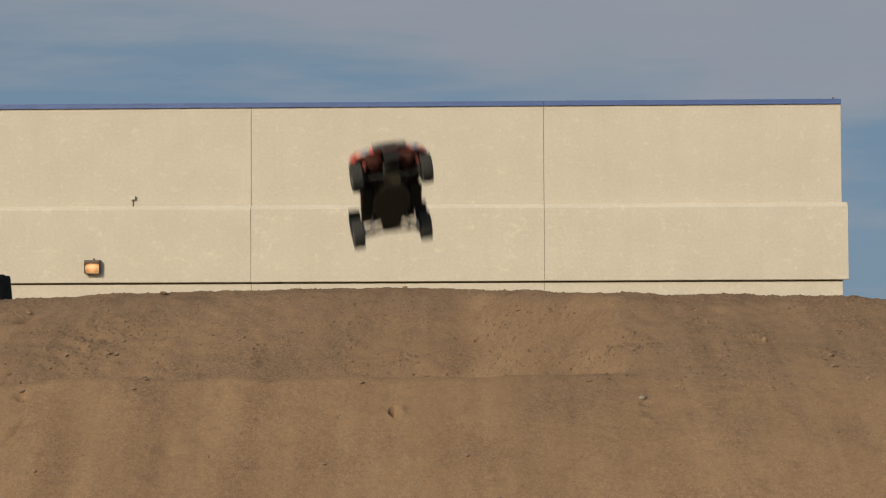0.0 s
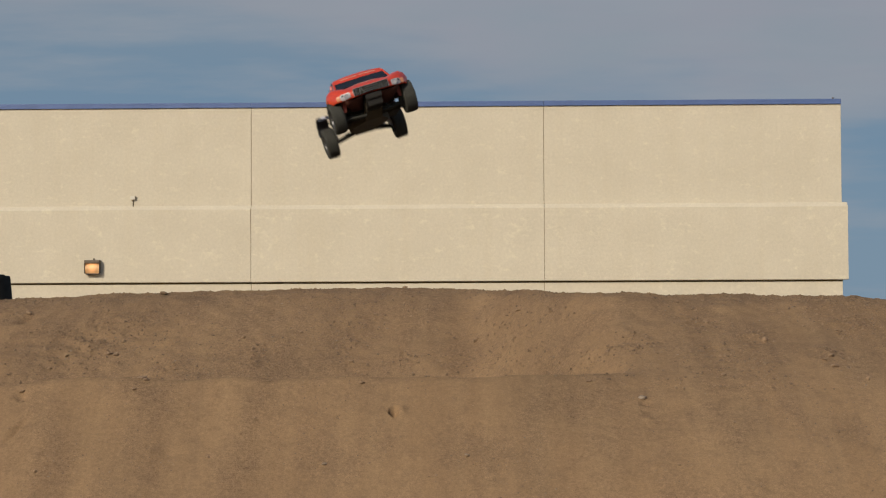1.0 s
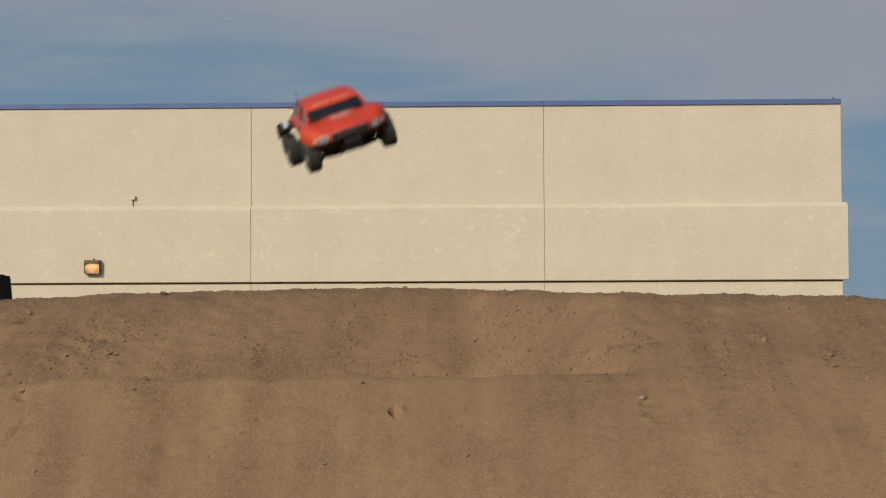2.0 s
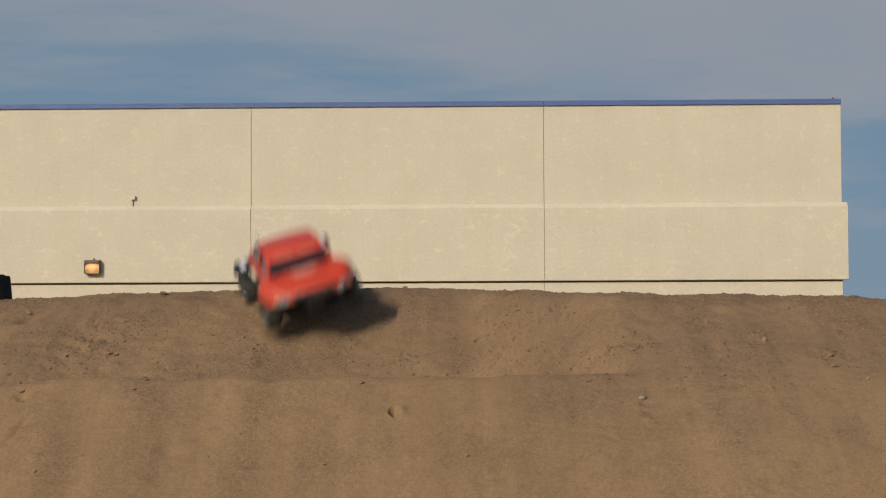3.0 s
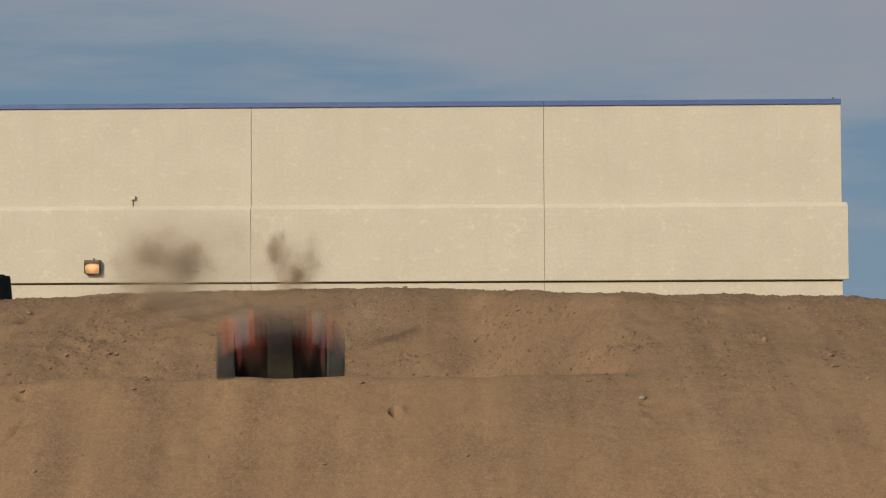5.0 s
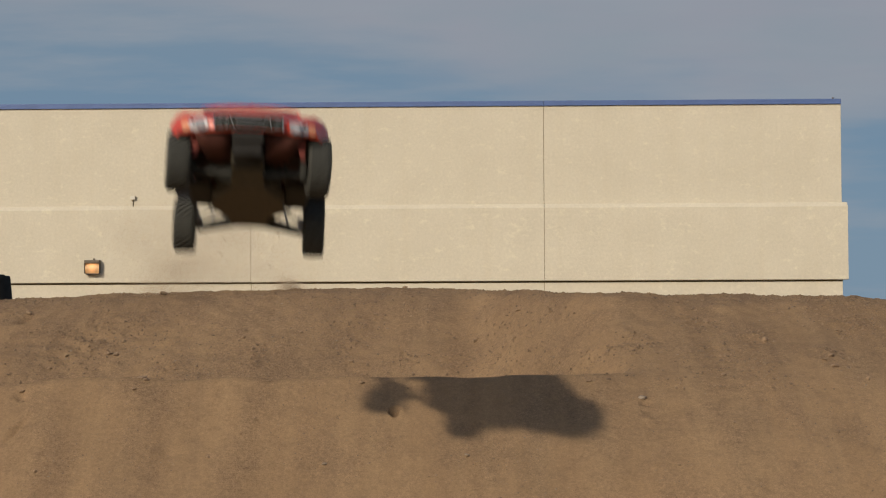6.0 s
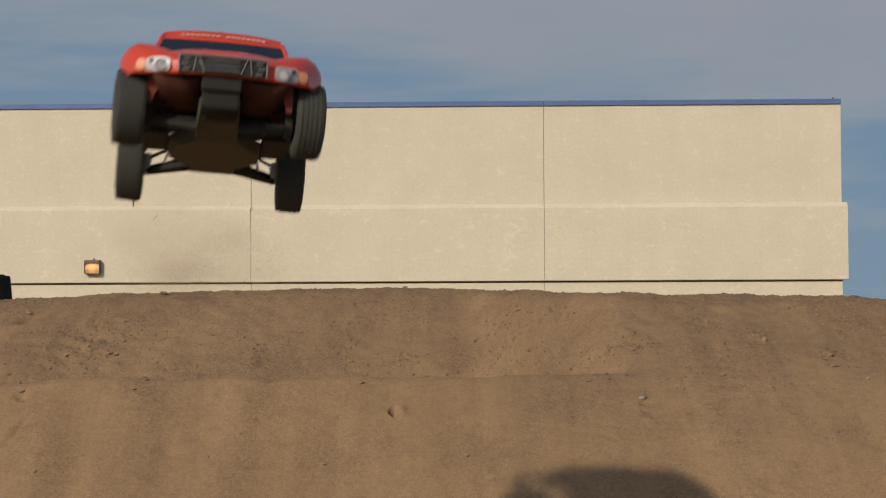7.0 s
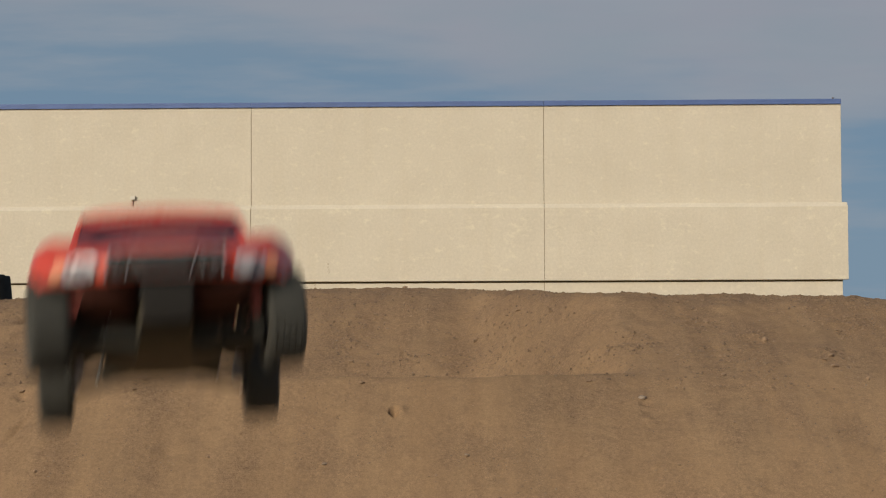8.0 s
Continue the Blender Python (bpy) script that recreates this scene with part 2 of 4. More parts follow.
def cubic(table, x):
    """Smooth interpolation of a table, each value worked out once."""
    key = (id(table), x)
    if key not in KNOWN:
        KNOWN[key] = interpolate(table, x)
    return KNOWN[key]


def interpolate(table, x):
    """Catmull-Rom slopes, no overshoot at the flats."""
    xs, ys = zip(*table)
    if x <= xs[0]:
        return ys[0]
    if x >= xs[-1]:
        return ys[-1]
    i = next(k for k in range(len(xs) - 1) if xs[k + 1] > x)
    d = [(ys[k + 1] - ys[k]) / (xs[k + 1] - xs[k]) for k in range(len(xs) - 1)]

    def slope(k):
        if k == 0 or k == len(xs) - 1 or d[k - 1] * d[k] <= 0:
            return 0.0
        return 2 * d[k - 1] * d[k] / (d[k - 1] + d[k])

    h = xs[i + 1] - xs[i]
    t = (x - xs[i]) / h
    a, b = slope(i) * h, slope(i + 1) * h
    return ys[i] * (1 + 2 * t) * (1 - t) ** 2 + a * t * (1 - t) ** 2 + ys[i + 1] * t * t * (3 - 2 * t) - b * t * t * (1 - t)


def bell(x, c, w):
    return math.exp(-((x - c) / w) ** 2)


def step(t):
    t = min(max(t, 0.0), 1.0)
    return t * t * (3 - 2 * t)


# broken, crumbly patches: x, y, half width across and along the slope
BROKEN = [(0.937, 4.647, 0.041, 0.074), (0.461, 4.312, 0.013, 0.050), (0.453, 4.137, 0.016, 0.044), (0.817, 4.131, 0.027, 0.030), (1.002, 4.870, 0.041, 0.056), (0.823, 4.248, 0.022, 0.029),
          (0.662, 4.077, 0.024, 0.020), (-0.756, 5.419, 0.061, 0.040), (-1.040, 5.573, 0.158, 0.121), (0.629, 4.882, 0.037, 0.055), (0.666, 4.670, 0.047, 0.066), (0.777, 4.758, 0.042, 0.053),
          (0.467, 4.739, 0.036, 0.081), (0.360, 4.746, 0.038, 0.049), (0.024, 5.443, 0.045, 0.049), (-0.280, 5.549, 0.036, 0.062), (-0.220, 5.421, 0.041, 0.037), (-0.526, 5.511, 0.065, 0.058),
          (-0.099, 5.468, 0.042, 0.046), (-0.949, 5.718, 0.102, 0.068), (-0.619, 4.181, 0.049, 0.034), (0.121, 4.192, 0.016, 0.037), (0.126, 4.111, 0.017, 0.021), (0.283, 4.943, 0.040, 0.021)]


def broken(x, y):
    """How crumbly the dirt is here, 0 to about 1."""
    total = 0.0
    for cx, cy, wx, wy in BROKEN:
        if abs(x - cx) < 2 * wx and abs(y - cy) < 2 * wy:
            total += bell(x, cx, wx) * bell(y, cy, wy)
    return min(total, 1.0)


def ground_z(x, y, rough=1.0):
    fill = step((x - 0.05) / 0.42)
    z = cubic(slope_at(fill), y)
    back = min(max((y - 4.9 + 0.5 * fill) / (0.9 - 0.3 * fill), 0), 1)
    if z > 0.02:
        near = 1 + 0.163 * fill
        side = cubic(CREST, x * near) / near
        front_side = -0.02 * bell(x, -1.05, 0.12) - 0.005 * bell(x, -0.25, 0.35) - 0.010 * max(0, x - 0.15) - 0.10 * max(0, abs(x) - 1.6) ** 1.3
        z = max(0.0, z + (side * back + front_side * (1 - back)) * min(1, z / 0.5))
    if rough and 2.6 < y < 7.2 and abs(x) < 2.6:
        p = Vector((x, y, 0))
        n = 0.011 * noise.noise(p * 2.3) + 0.0055 * noise.noise(p * 7.0)
        clumpy = 0.35 + 0.5 * bell(x, -1.0, 0.45) * bell(y, 5.55, 0.3) + 0.35 * back + 1.3 * broken(x, y)
        n += clumpy * (0.0042 * noise.noise(p * 21.0) + 0.0034 * noise.turbulence(p * 45.0, 3, True) - 0.002)
        rut = noise.noise(Vector((x * 9.0, y * 0.8, 3.0)))
        n += 0.0045 * rut * (1 - back)
        top = bell(y, 6.02 - 0.9 * fill, 0.16)
        n += top * (0.0035 * noise.noise(p * 11.0) + 0.0045 * noise.noise(p * 31.0) + 0.003 * noise.noise(p * 70.0))
        # scuffed dents
        n -= 0.050 * math.exp(-((((x + 0.111) / 0.0095) ** 2 + ((y - 4.300) / 0.013) ** 2) ** 2)) * (1.0 + 0.6 * noise.noise(p * 160.0))
        n += 0.006 * bell(x, -0.092, 0.009) * bell(y, 4.297, 0.014)
        n += 0.004 * bell(x, -0.118, 0.006) * bell(y, 4.285, 0.010)
        n -= 0.02 * bell(x - 0.5 * (y - 5.71), 0.210, 0.016) * bell(y, 5.71, 0.028)
        n -= 0.014 * bell(x + 0.4 * (y - 4.362), -0.955, 0.011) * bell(y, 4.362, 0.015)
        n -= 0.016 * bell(x - 0.6 * (y - 4.257), -0.943, 0.008) * bell(y, 4.257, 0.030)
        n -= 0.024 * bell(x - 0.5 * (y - 5.775), -1.252, 0.018) * bell(y, 5.775, 0.024)
        n -= 0.012 * bell(x - 0.5 * (y - 4.386), 0.461, 0.013) * bell(y, 4.386, 0.008)
        z += n * rough
    return z


def build_ground():
    def spaced(core, a, b, far):
        lo, hi, step = [], [], core[1] - core[0]
        s = step
        x = core[0]
        while x > -far + a:
            s *= 1.35
            x -= s
            lo.append(x)
        s = step
        x = core[-1]
        while x < far + b:
            s *= 1.35
            x += s
            hi.append(x)
        return lo[::-1] + list(core) + hi

    xs = spaced([-1.72 + 0.0074 * i for i in range(465)], 0, 0, 3000)
    ys_core = [3.96 + 0.0055 * i for i in range(88)] + [4.446 + 0.0080 * i for i in range(236)]
    ys = spaced(ys_core, 0, 0, 3000)
    xs = sorted(xs + [-0.132 + 0.003 * i + 0.0007 for i in range(17)])
    ys = sorted([y for y in ys if y > -2600] + [4.270 + 0.0035 * i + 0.0004 for i in range(17)])
    verts = [(x, y, ground_z(x, y)) for y in ys for x in xs]
    n = len(xs)
    faces = [(j * n + i, j * n + i + 1, (j + 1) * n + i + 1, (j + 1) * n + i) for j in range(len(ys) - 1) for i in range(n - 1)]
    me = bpy.data.meshes.new("ground")
    me.from_pydata(verts, [], faces)
    me.polygons.foreach_set("use_smooth", [True] * len(me.polygons))
    me.materials.append(DIRT)
    return tagged(new("ground", me), "brown packed dirt track with two jump mounds", "ground", kind="structure")


build_ground()

# the sky beyond, far behind the building
bm = grid_mesh([[(x, 0, z) for x in (-700, 700)] for z in (-20, 420)])
backdrop = part("backdrop", bm, SKY, None)
backdrop.location = (0, 900, 0)
tagged(backdrop, "blue-grey sky with thin streaked clouds", "sky", kind="structure")

# ---- the building: tilt-up panels with a projecting band ----
BUILDING = pose(0, 45.86, 0, 0, 0, -1.25)
JOINTS = [-25.6, -18.6, -11.59, -4.59, 2.42, 9.50]
Z_TOP, Z_COPING, Z_LEDGE, Z_BAND = 6.515, 6.635, 4.165, 2.327


def build_building():
    b = thing("warehouse", "beige stucco warehouse with a blue roof coping", "building", BUILDING)
    gap = 0.006
    for k, (x0, x1) in enumerate(zip(JOINTS, JOINTS[1:])):
        last = k == len(JOINTS) - 2
        a, c = x0 + gap, x1 - (0 if last else gap)
        mid, wide = (a + c) / 2, c - a
        part("upper_panel", boxes(((mid, 0.15, (Z_LEDGE + Z_TOP) / 2 - 0.03), (wide, 0.3, Z_TOP - Z_LEDGE + 0.06), 0.008)), STUCCO, b)
        ext = 0.12 if last else 0.0
        x_in, x_out = a, c + ext
        # band with a sloping top ledge
        prof = [(0.02, Z_LEDGE - 0.06), (0.005, Z_LEDGE + 0.006), (-0.108, Z_LEDGE - 0.085), (-0.12, Z_LEDGE - 0.100), (-0.12, Z_BAND + 0.012), (-0.108, Z_BAND), (0.02, Z_BAND)]
        bm = grid_mesh([[(x_in, y, z) for y, z in prof], [(x_out, y, z) for y, z in prof]], close=True)
        bmesh.ops.holes_fill(bm, edges=[e for e in bm.edges if e.is_boundary])
        part("band_panel", bm, STUCCO, b)
        part("base_panel", boxes(((mid, 0.12, Z_BAND / 2 - 0.002), (wide, 0.3, Z_BAND - 0.004), 0.012)), STUCCO, b)
        # added strip: the overhang's shade put into colour, no real joint
        part("band_shade_strip", boxes(((mid, -0.032, Z_BAND - 0.022), (wide, 0.010, 0.036))), BAND_SHADE, b, "dark strip painted as the shade under the band")
        part("coping", boxes(((mid, 0.15, (Z_TOP + Z_COPING) / 2 + 0.004), (wide + 2 * gap - 0.004, 0.36, Z_COPING - Z_TOP), 0.01),
                             ((mid, -0.036, Z_TOP + 0.018), (wide + 2 * gap - 0.004, 0.012, 0.03))), COPING, b, "blue painted metal coping")
    for x in JOINTS[1:-1]:
        part("joint_sealant", boxes(((x, 0.12, (Z_LEDGE + Z_TOP) / 2), (0.011, 0.22, Z_TOP - Z_LEDGE - 0.02)), ((x, 0.0, (Z_LEDGE + Z_BAND) / 2 - 0.03), (0.011, 0.22, Z_LEDGE - Z_BAND - 0.12)),
                                    ((x, 0.09, Z_BAND / 2), (0.011, 0.22, Z_BAND - 0.02))), SEALANT, b, "brown joint sealant")
    # the rest of the box behind the front
    part("side_wall", boxes(((9.35, 12.3, 3.25), (0.3, 24.0, 6.5))), STUCCO, b)
    part("rear_wall", boxes(((-8.1, 24.2, 3.25), (35.1, 0.3, 6.5))), STUCCO, b)
    part("side_wall", boxes(((-25.4, 12.3, 3.25), (0.3, 24.0, 6.5))), STUCCO, b)
    part("roof", boxes(((-8.1, 12.3, 6.35), (34.4, 23.6, 0.2))), OFFWHITE, b)
    return b


build_building()


def on_wall(x, y, z):
    return BUILDING @ pose(x, y, z)


def build_wall_lamp():
    t = thing("wall_lamp", "bronze box wall lamp, lit orange, on the stucco wall", "lamp", on_wall(-8.375, -0.12, 2.70))
    part("back_plate", boxes(((0, -0.012, 0), (0.32, 0.022, 0.34), 0.006)), BRONZE, t)
    part("hood", boxes(((0, -0.075, 0.135), (0.37, 0.15, 0.075), 0.012), ((0.178, -0.075, -0.02), (0.012, 0.14, 0.24)), ((-0.178, -0.075, -0.02), (0.012, 0.14, 0.24)),
                       ((0, -0.075, -0.155), (0.34, 0.13, 0.016))), BRONZE, t)
    rows = [[(x, -0.04 - 0.085 * math.sin(math.radians(20 + 140 * v)), -0.145 + 0.235 * v) for x in (-0.168, -0.08, 0, 0.08, 0.168)] for v in (0, .2, .4, .6, .8, 1)]
    part("lens", grid_mesh(rows), LAMPGLASS, t, "glowing orange glass", smooth=True)
    part("conduit", rod(bmesh.new(), (0.03, -0.03, 0.17), (0.03, -0.03, 0.215), 0.02), BRONZE, t)


def build_sensor():
    t = thing("wall_sensor", "small off-white sensor box on a short bracket", "sensor", on_wall(-7.43, 0.0, 4.15))
    part("stem", rod(rod(bmesh.new(), (0, -0.016, 0.0), (0, -0.016, 0.10), 0.009), (0, -0.016, 0.10), (0, -0.030, 0.17), 0.009), BRONZE, t)
    part("housing", boxes(((-0.005, -0.036, 0.212), (0.115, 0.05, 0.085), 0.010)), OFFWHITE, t)
    part("shroud", boxes(((0.057, -0.034, 0.212), (0.008, 0.056, 0.092))), BRONZE, t)


def build_roof_stub():
    t = thing("roof_stub", "small grey metal stub on the coping", "roof fitting", on_wall(9.34, 0.1, Z_COPING + 0.002))
    part("post", rod(bmesh.new(), (0, 0, 0), (0, 0, 0.03), 0.022), BRONZE, t)
    part("cap", rod(bmesh.new(), (0, 0, 0.026), (0, 0, 0.042), 0.035), BRONZE, t)


def build_bucket():
    z = ground_z(-1.65, 6.75) - 0.01
    t = thing("bucket", "upturned black plastic bucket standing on the dirt", "bucket", pose(-1.630, 6.75, z))
    h = 1.648 - z
    prof = [(0.001, h), (0.102, h), (0.1055, h - 0.003), (0.107, h - 0.012), (0.108, h - 0.022), (0.128, 0.06), (0.134, 0.055), (0.134, 0.03), (0.130, 0.0)]
    bm = lathe(prof, 40)
    bm.transform(Matrix(((0, 1, 0, 0), (0, 0, 1, 0), (1, 0, 0, 0), (0, 0, 0, 1))))
    part("shell", bm, BINPLASTIC, t, smooth=True)
    part("base_ring", rod(bmesh.new(), (0, 0, h - 0.004), (0, 0, h + 0.004), 0.088, n=32), BINPLASTIC, t)


build_wall_lamp()
build_sensor()
build_roof_stub()
build_bucket()


# ---- loose stones and clods on the dirt ----
def pebble_points(r, rng, lumps=0.35, segs=1):
    bm = bmesh.new()
    bmesh.ops.create_icosphere(bm, subdivisions=segs, radius=r)
    sx, sy, sz = (rng.uniform(0.75, 1.3) for _ in range(3))
    for v in bm.verts:
        k = 1 + rng.uniform(-lumps, lumps)
        v.co = Vector((v.co.x * sx * k, v.co.y * sy * k, v.co.z * sz * 0.8 * k))
    return bm


def build_clod(name, label, category, x, y, r, mat, seed, sink=0.25, flat=1.0):
    rng = random.Random(seed)
    bm = pebble_points(r, rng, 0.22, 2)
    for v in bm.verts:
        v.co.z *= flat
    ob = part(name, bm, mat, None)
    ob.location = (x, y, ground_z(x, y) + r * flat * (0.6 - sink))
    ob.rotation_euler = (rng.uniform(-.3, .3), rng.uniform(-.3, .3), rng.uniform(0, 6))
    tagged(ob, label, category, group="loose clods and stones")


CLODS = [  # x, y, radius, flatness
    (-0.955, 4.362, 0.007, 0.6), (0.763, 4.443, 0.005, 1.0), (-0.017, 4.119, 0.0035, 1.0), (-0.186, 4.382, 0.007, 0.5), (-0.68, 4.396, 0.008, 0.5), (-0.399, 4.394, 0.006, 0.5), (0.335, 4.454, 0.006, 0.5),
    (0.874, 4.271, 0.005, 0.7), (0.507, 4.15, 0.004, 0.8), (-1.247, 5.774, 0.009, 0.9), (0.793, 4.745, 0.008, 1.0), (0.216, 5.495, 0.009, 0.6), (0.091, 5.548, 0.007, 0.8), (0.295, 5.247, 0.006, 0.8),
    (-0.204, 5.742, 0.006, 1.0), (-0.875, 6.01, 0.013, 0.8), (-0.263, 5.456, 0.007, 1.0), (-0.417, 5.63, 0.006, 1.0), (0.929, 4.571, 0.01, 0.6), (-0.936, 5.496, 0.009, 0.7)]
CLODS += [
    (-0.583, 5.598, 0.006, 1.0), (0.412, 4.738, 0.005, 1.0), (0.668, 4.871, 0.006, 0.8), (-0.12, 6.05, 0.008, 0.7), (0.241, 5.67, 0.006, 0.7), (0.637, 5.117, 0.006, 0.7), (-0.21, 6.02, 0.007, 0.8),
    (-0.45, 6.03, 0.006, 0.7), (-1.1, 6.0, 0.007, 0.8), (0.853, 5.117, 0.006, 0.8), (-1.255, 5.816, 0.009, 0.9), (0.796, 4.789, 0.006, 0.9), (1.016, 4.879, 0.006, 0.8), (0.935, 4.636, 0.008, 0.6),
    (0.914, 4.614, 0.006, 0.7), (0.294, 5.274, 0.006, 0.8), (0.658, 4.524, 0.005, 0.9), (-0.275, 5.506, 0.005, 0.9), (-0.548, 5.525, 0.005, 1), (-1.083, 5.896, 0.006, 0.8)]
CLODS += [
    (-0.959, 5.507, 0.008, 0.7), (-1.079, 5.508, 0.006, 0.8), (-1.114, 5.44, 0.007, 0.7), (-0.755, 5.422, 0.006, 0.8), (-0.69, 4.409, 0.01, 0.45), (0.91, 4.85, 0.005, 0.8), (0.19, 5.457, 0.004, 1),
    (0.993, 4.502, 0.006, 0.8), (-0.511, 4.171, 0.004, 0.9), (-0.259, 4.151, 0.005, 0.8), (0.05, 4.175, 0.006, 0.5), (-0.419, 4.278, 0.004, 0.8), (0.283, 4.314, 0.0035, 1), (-0.701, 4.361, 0.005, 0.6),
    (-0.959, 4.38, 0.008, 0.5), (-0.876, 4.128, 0.004, 1), (0.65, 4.302, 0.004, 0.8), (0.555, 4.446, 0.004, 0.9)]
for k, (x, y, r, fl) in enumerate(CLODS):
    build_clod("dirt_clod", "rough brown clod of dry dirt on the mound", "clod", x, y, r, CLOD, 40 + k, 0.3, fl)
build_clod("stone", "flat grey stone half sunk in the dirt", "stone", 0.455, 4.404, 0.0115, STONE, 7, 0.35, 0.42)
build_clod("stone", "small pale stone lying on the dirt", "stone", 0.050, 4.177, 0.006, STONE, 9, 0.3, 0.7)
build_clod("stone", "small pale stone lying on the dirt", "stone", -0.258, 4.151, 0.0055, STONE, 11, 0.3, 0.7)


def scatter(name, label, mat, count, seed, sizes, clump):
    """Many small grains in one mesh."""
    rng = random.Random(seed)
    verts, faces = [], []
    kinds = []
    for _ in range(10):
        b = pebble_points(1.0, rng, 0.3, 1)
        b.verts.index_update()
        kinds.append(([v.co.copy() for v in b.verts], [[v.index for v in f.verts] for f in b.faces]))
        b.free()
    made = 0
    while made < count:
        front = rng.random() < 0.20
        y = rng.uniform(4.02, 4.43) if front else rng.uniform(4.45, 6.2)
        x = rng.uniform(-1, 1) * (0.27 * y)
        thick = 1.1 * noise.noise(Vector((x * 3.4, y * 2.0, seed))) + 0.4 * noise.noise(Vector((x * 11.0, y * 9.0, seed))) + 1.3 * broken(x, y) - 0.12 * front
        if rng.random() > clump + thick:
            continue
        r = (sizes[0] + (sizes[1] - sizes[0]) * rng.random() ** 5) * (0.55 if front else 1.0)
        z = ground_z(x, y) + r * 0.02
        spin = Matrix.Rotation(rng.uniform(0, 6.28), 3, "Z")
        vs, fs = rng.choice(kinds)
        o = len(verts)
        verts += [spin @ (v * r) + Vector((x, y, z)) for v in vs]
        faces += [[i + o for i in f] for f in fs]
        made += 1
    me = bpy.data.meshes.new(name)
    me.from_pydata(verts, [], faces)
    me.materials.append(mat)
    tagged(new(name, me), label, "gravel", kind="stuff")


scatter("dirt_crumbs", "fine crumbs of dry brown dirt", CLOD, 34000, 3, (0.0011, 0.0044), 0.20)
scatter("pale_grit", "scattered pale grit on the dirt", STONE, 1100, 5, (0.0010, 0.0035), 0.30)


# ---- the truck: nose towards -Y, wheel axles at z = 0 ----
TR, TW = 0.053, 0.042


def make_tyre():
    h = TW / 2
    bm = lathe([(0.030, -h * 0.80), (0.034, -h * 0.97), (0.042, -h), (0.0485, -h * 0.93), (0.0515, -h * 0.78), (0.0522, -h * 0.4), (0.0525, 0),
                (0.0522, h * 0.4), (0.0515, h * 0.78), (0.0485, h * 0.93), (0.042, h), (0.034, h * 0.97), (0.030, h * 0.80)], 48)
    for row, t in enumerate((-0.78, -0.47, -0.16, 0.16, 0.47, 0.78)):
        for k in range(26):
            a = 2 * math.pi * (k + 0.5 * (row % 2)) / 26
            b = bmesh.new()
            lean = 0.0 if abs(t) < 0.7 else 0.35 * (1 if t > 0 else -1)
            box(b, (0, 0, 0), (0.0054, 0.0062, 0.0032))
            b.transform(Matrix.Rotation(a, 4, "X") @ Matrix.Translation((t * h, 0, 0.0524 - 0.0012 * (abs(t) > 0.7))) @ Matrix.Rotation(lean, 4, "Y"))
            join(bm, b)
    return bm


def make_rim():
    bm = lathe([(0.006, 0.012), (0.012, 0.013), (0.014, 0.006), (0.024, 0.003), (0.028, 0.010), (0.030, 0.0172), (0.0315, 0.0172), (0.0305, 0.010), (0.0305, -0.016), (0.028, -0.016), (0.026, -0.004), (0.006, -0.003)], 36)
    for k in range(6):
        a = math.pi / 3 * k
        b = bmesh.new()
        box(b, (0, 0, 0), (0.006, 0.007, 0.016), 0.0015)
        b.transform(Matrix.Rotation(a, 4, "X") @ Matrix.Translation((0.008, 0, 0.020)))
        join(bm, b)
    join(bm, rod(bmesh.new(), (0.008, 0, 0), (0.018, 0, 0), 0.0045, n=6))
    return bm


def nose_y(x, back=0.0):
    """The front skin of the body in plan."""
    return -0.252 + 0.040 * min(abs(x) / 0.135, 1.0) ** 2.2 + back


BODY_W = [(-0.30, 0.118), (-0.235, 0.128), (-0.20, 0.139), (-0.1625, 0.143), (-0.12, 0.137), (-0.09, 0.118), (-0.07, 0.107), (0.0, 0.104), (0.06, 0.104), (0.12, 0.103), (0.25, 0.100)]
BODY_HOOD = [(-0.30, 0.074), (-0.252, 0.076), (-0.235, 0.085), (-0.20, 0.0935), (-0.15, 0.101), (-0.10, 0.108), (-0.06, 0.108), (0.06, 0.104), (0.10, 0.094), (0.25, 0.090)]
BODY_FENDER = [(-0.30, 0.070), (-0.252, 0.072), (-0.225, 0.087), (-0.19, 0.099), (-0.155, 0.103), (-0.12, 0.100), (-0.09, 0.090), (-0.06, 0.098), (0.06, 0.098), (0.10, 0.090), (0.25, 0.086)]


def body_bottom(y):
    arch = 0.062 - 0.055 * max(0.0, abs(y + 0.1625) / 0.062) ** 2.4 if abs(y + 0.1625) < 0.075 else -1
    if y < -0.225:
        return 0.0470
    if y < -0.10:
        return max(arch, 0.030)
    if y < 0.085:
        return 0.030
    return min(0.030 + (y - 0.085) * 1.0, 0.058)


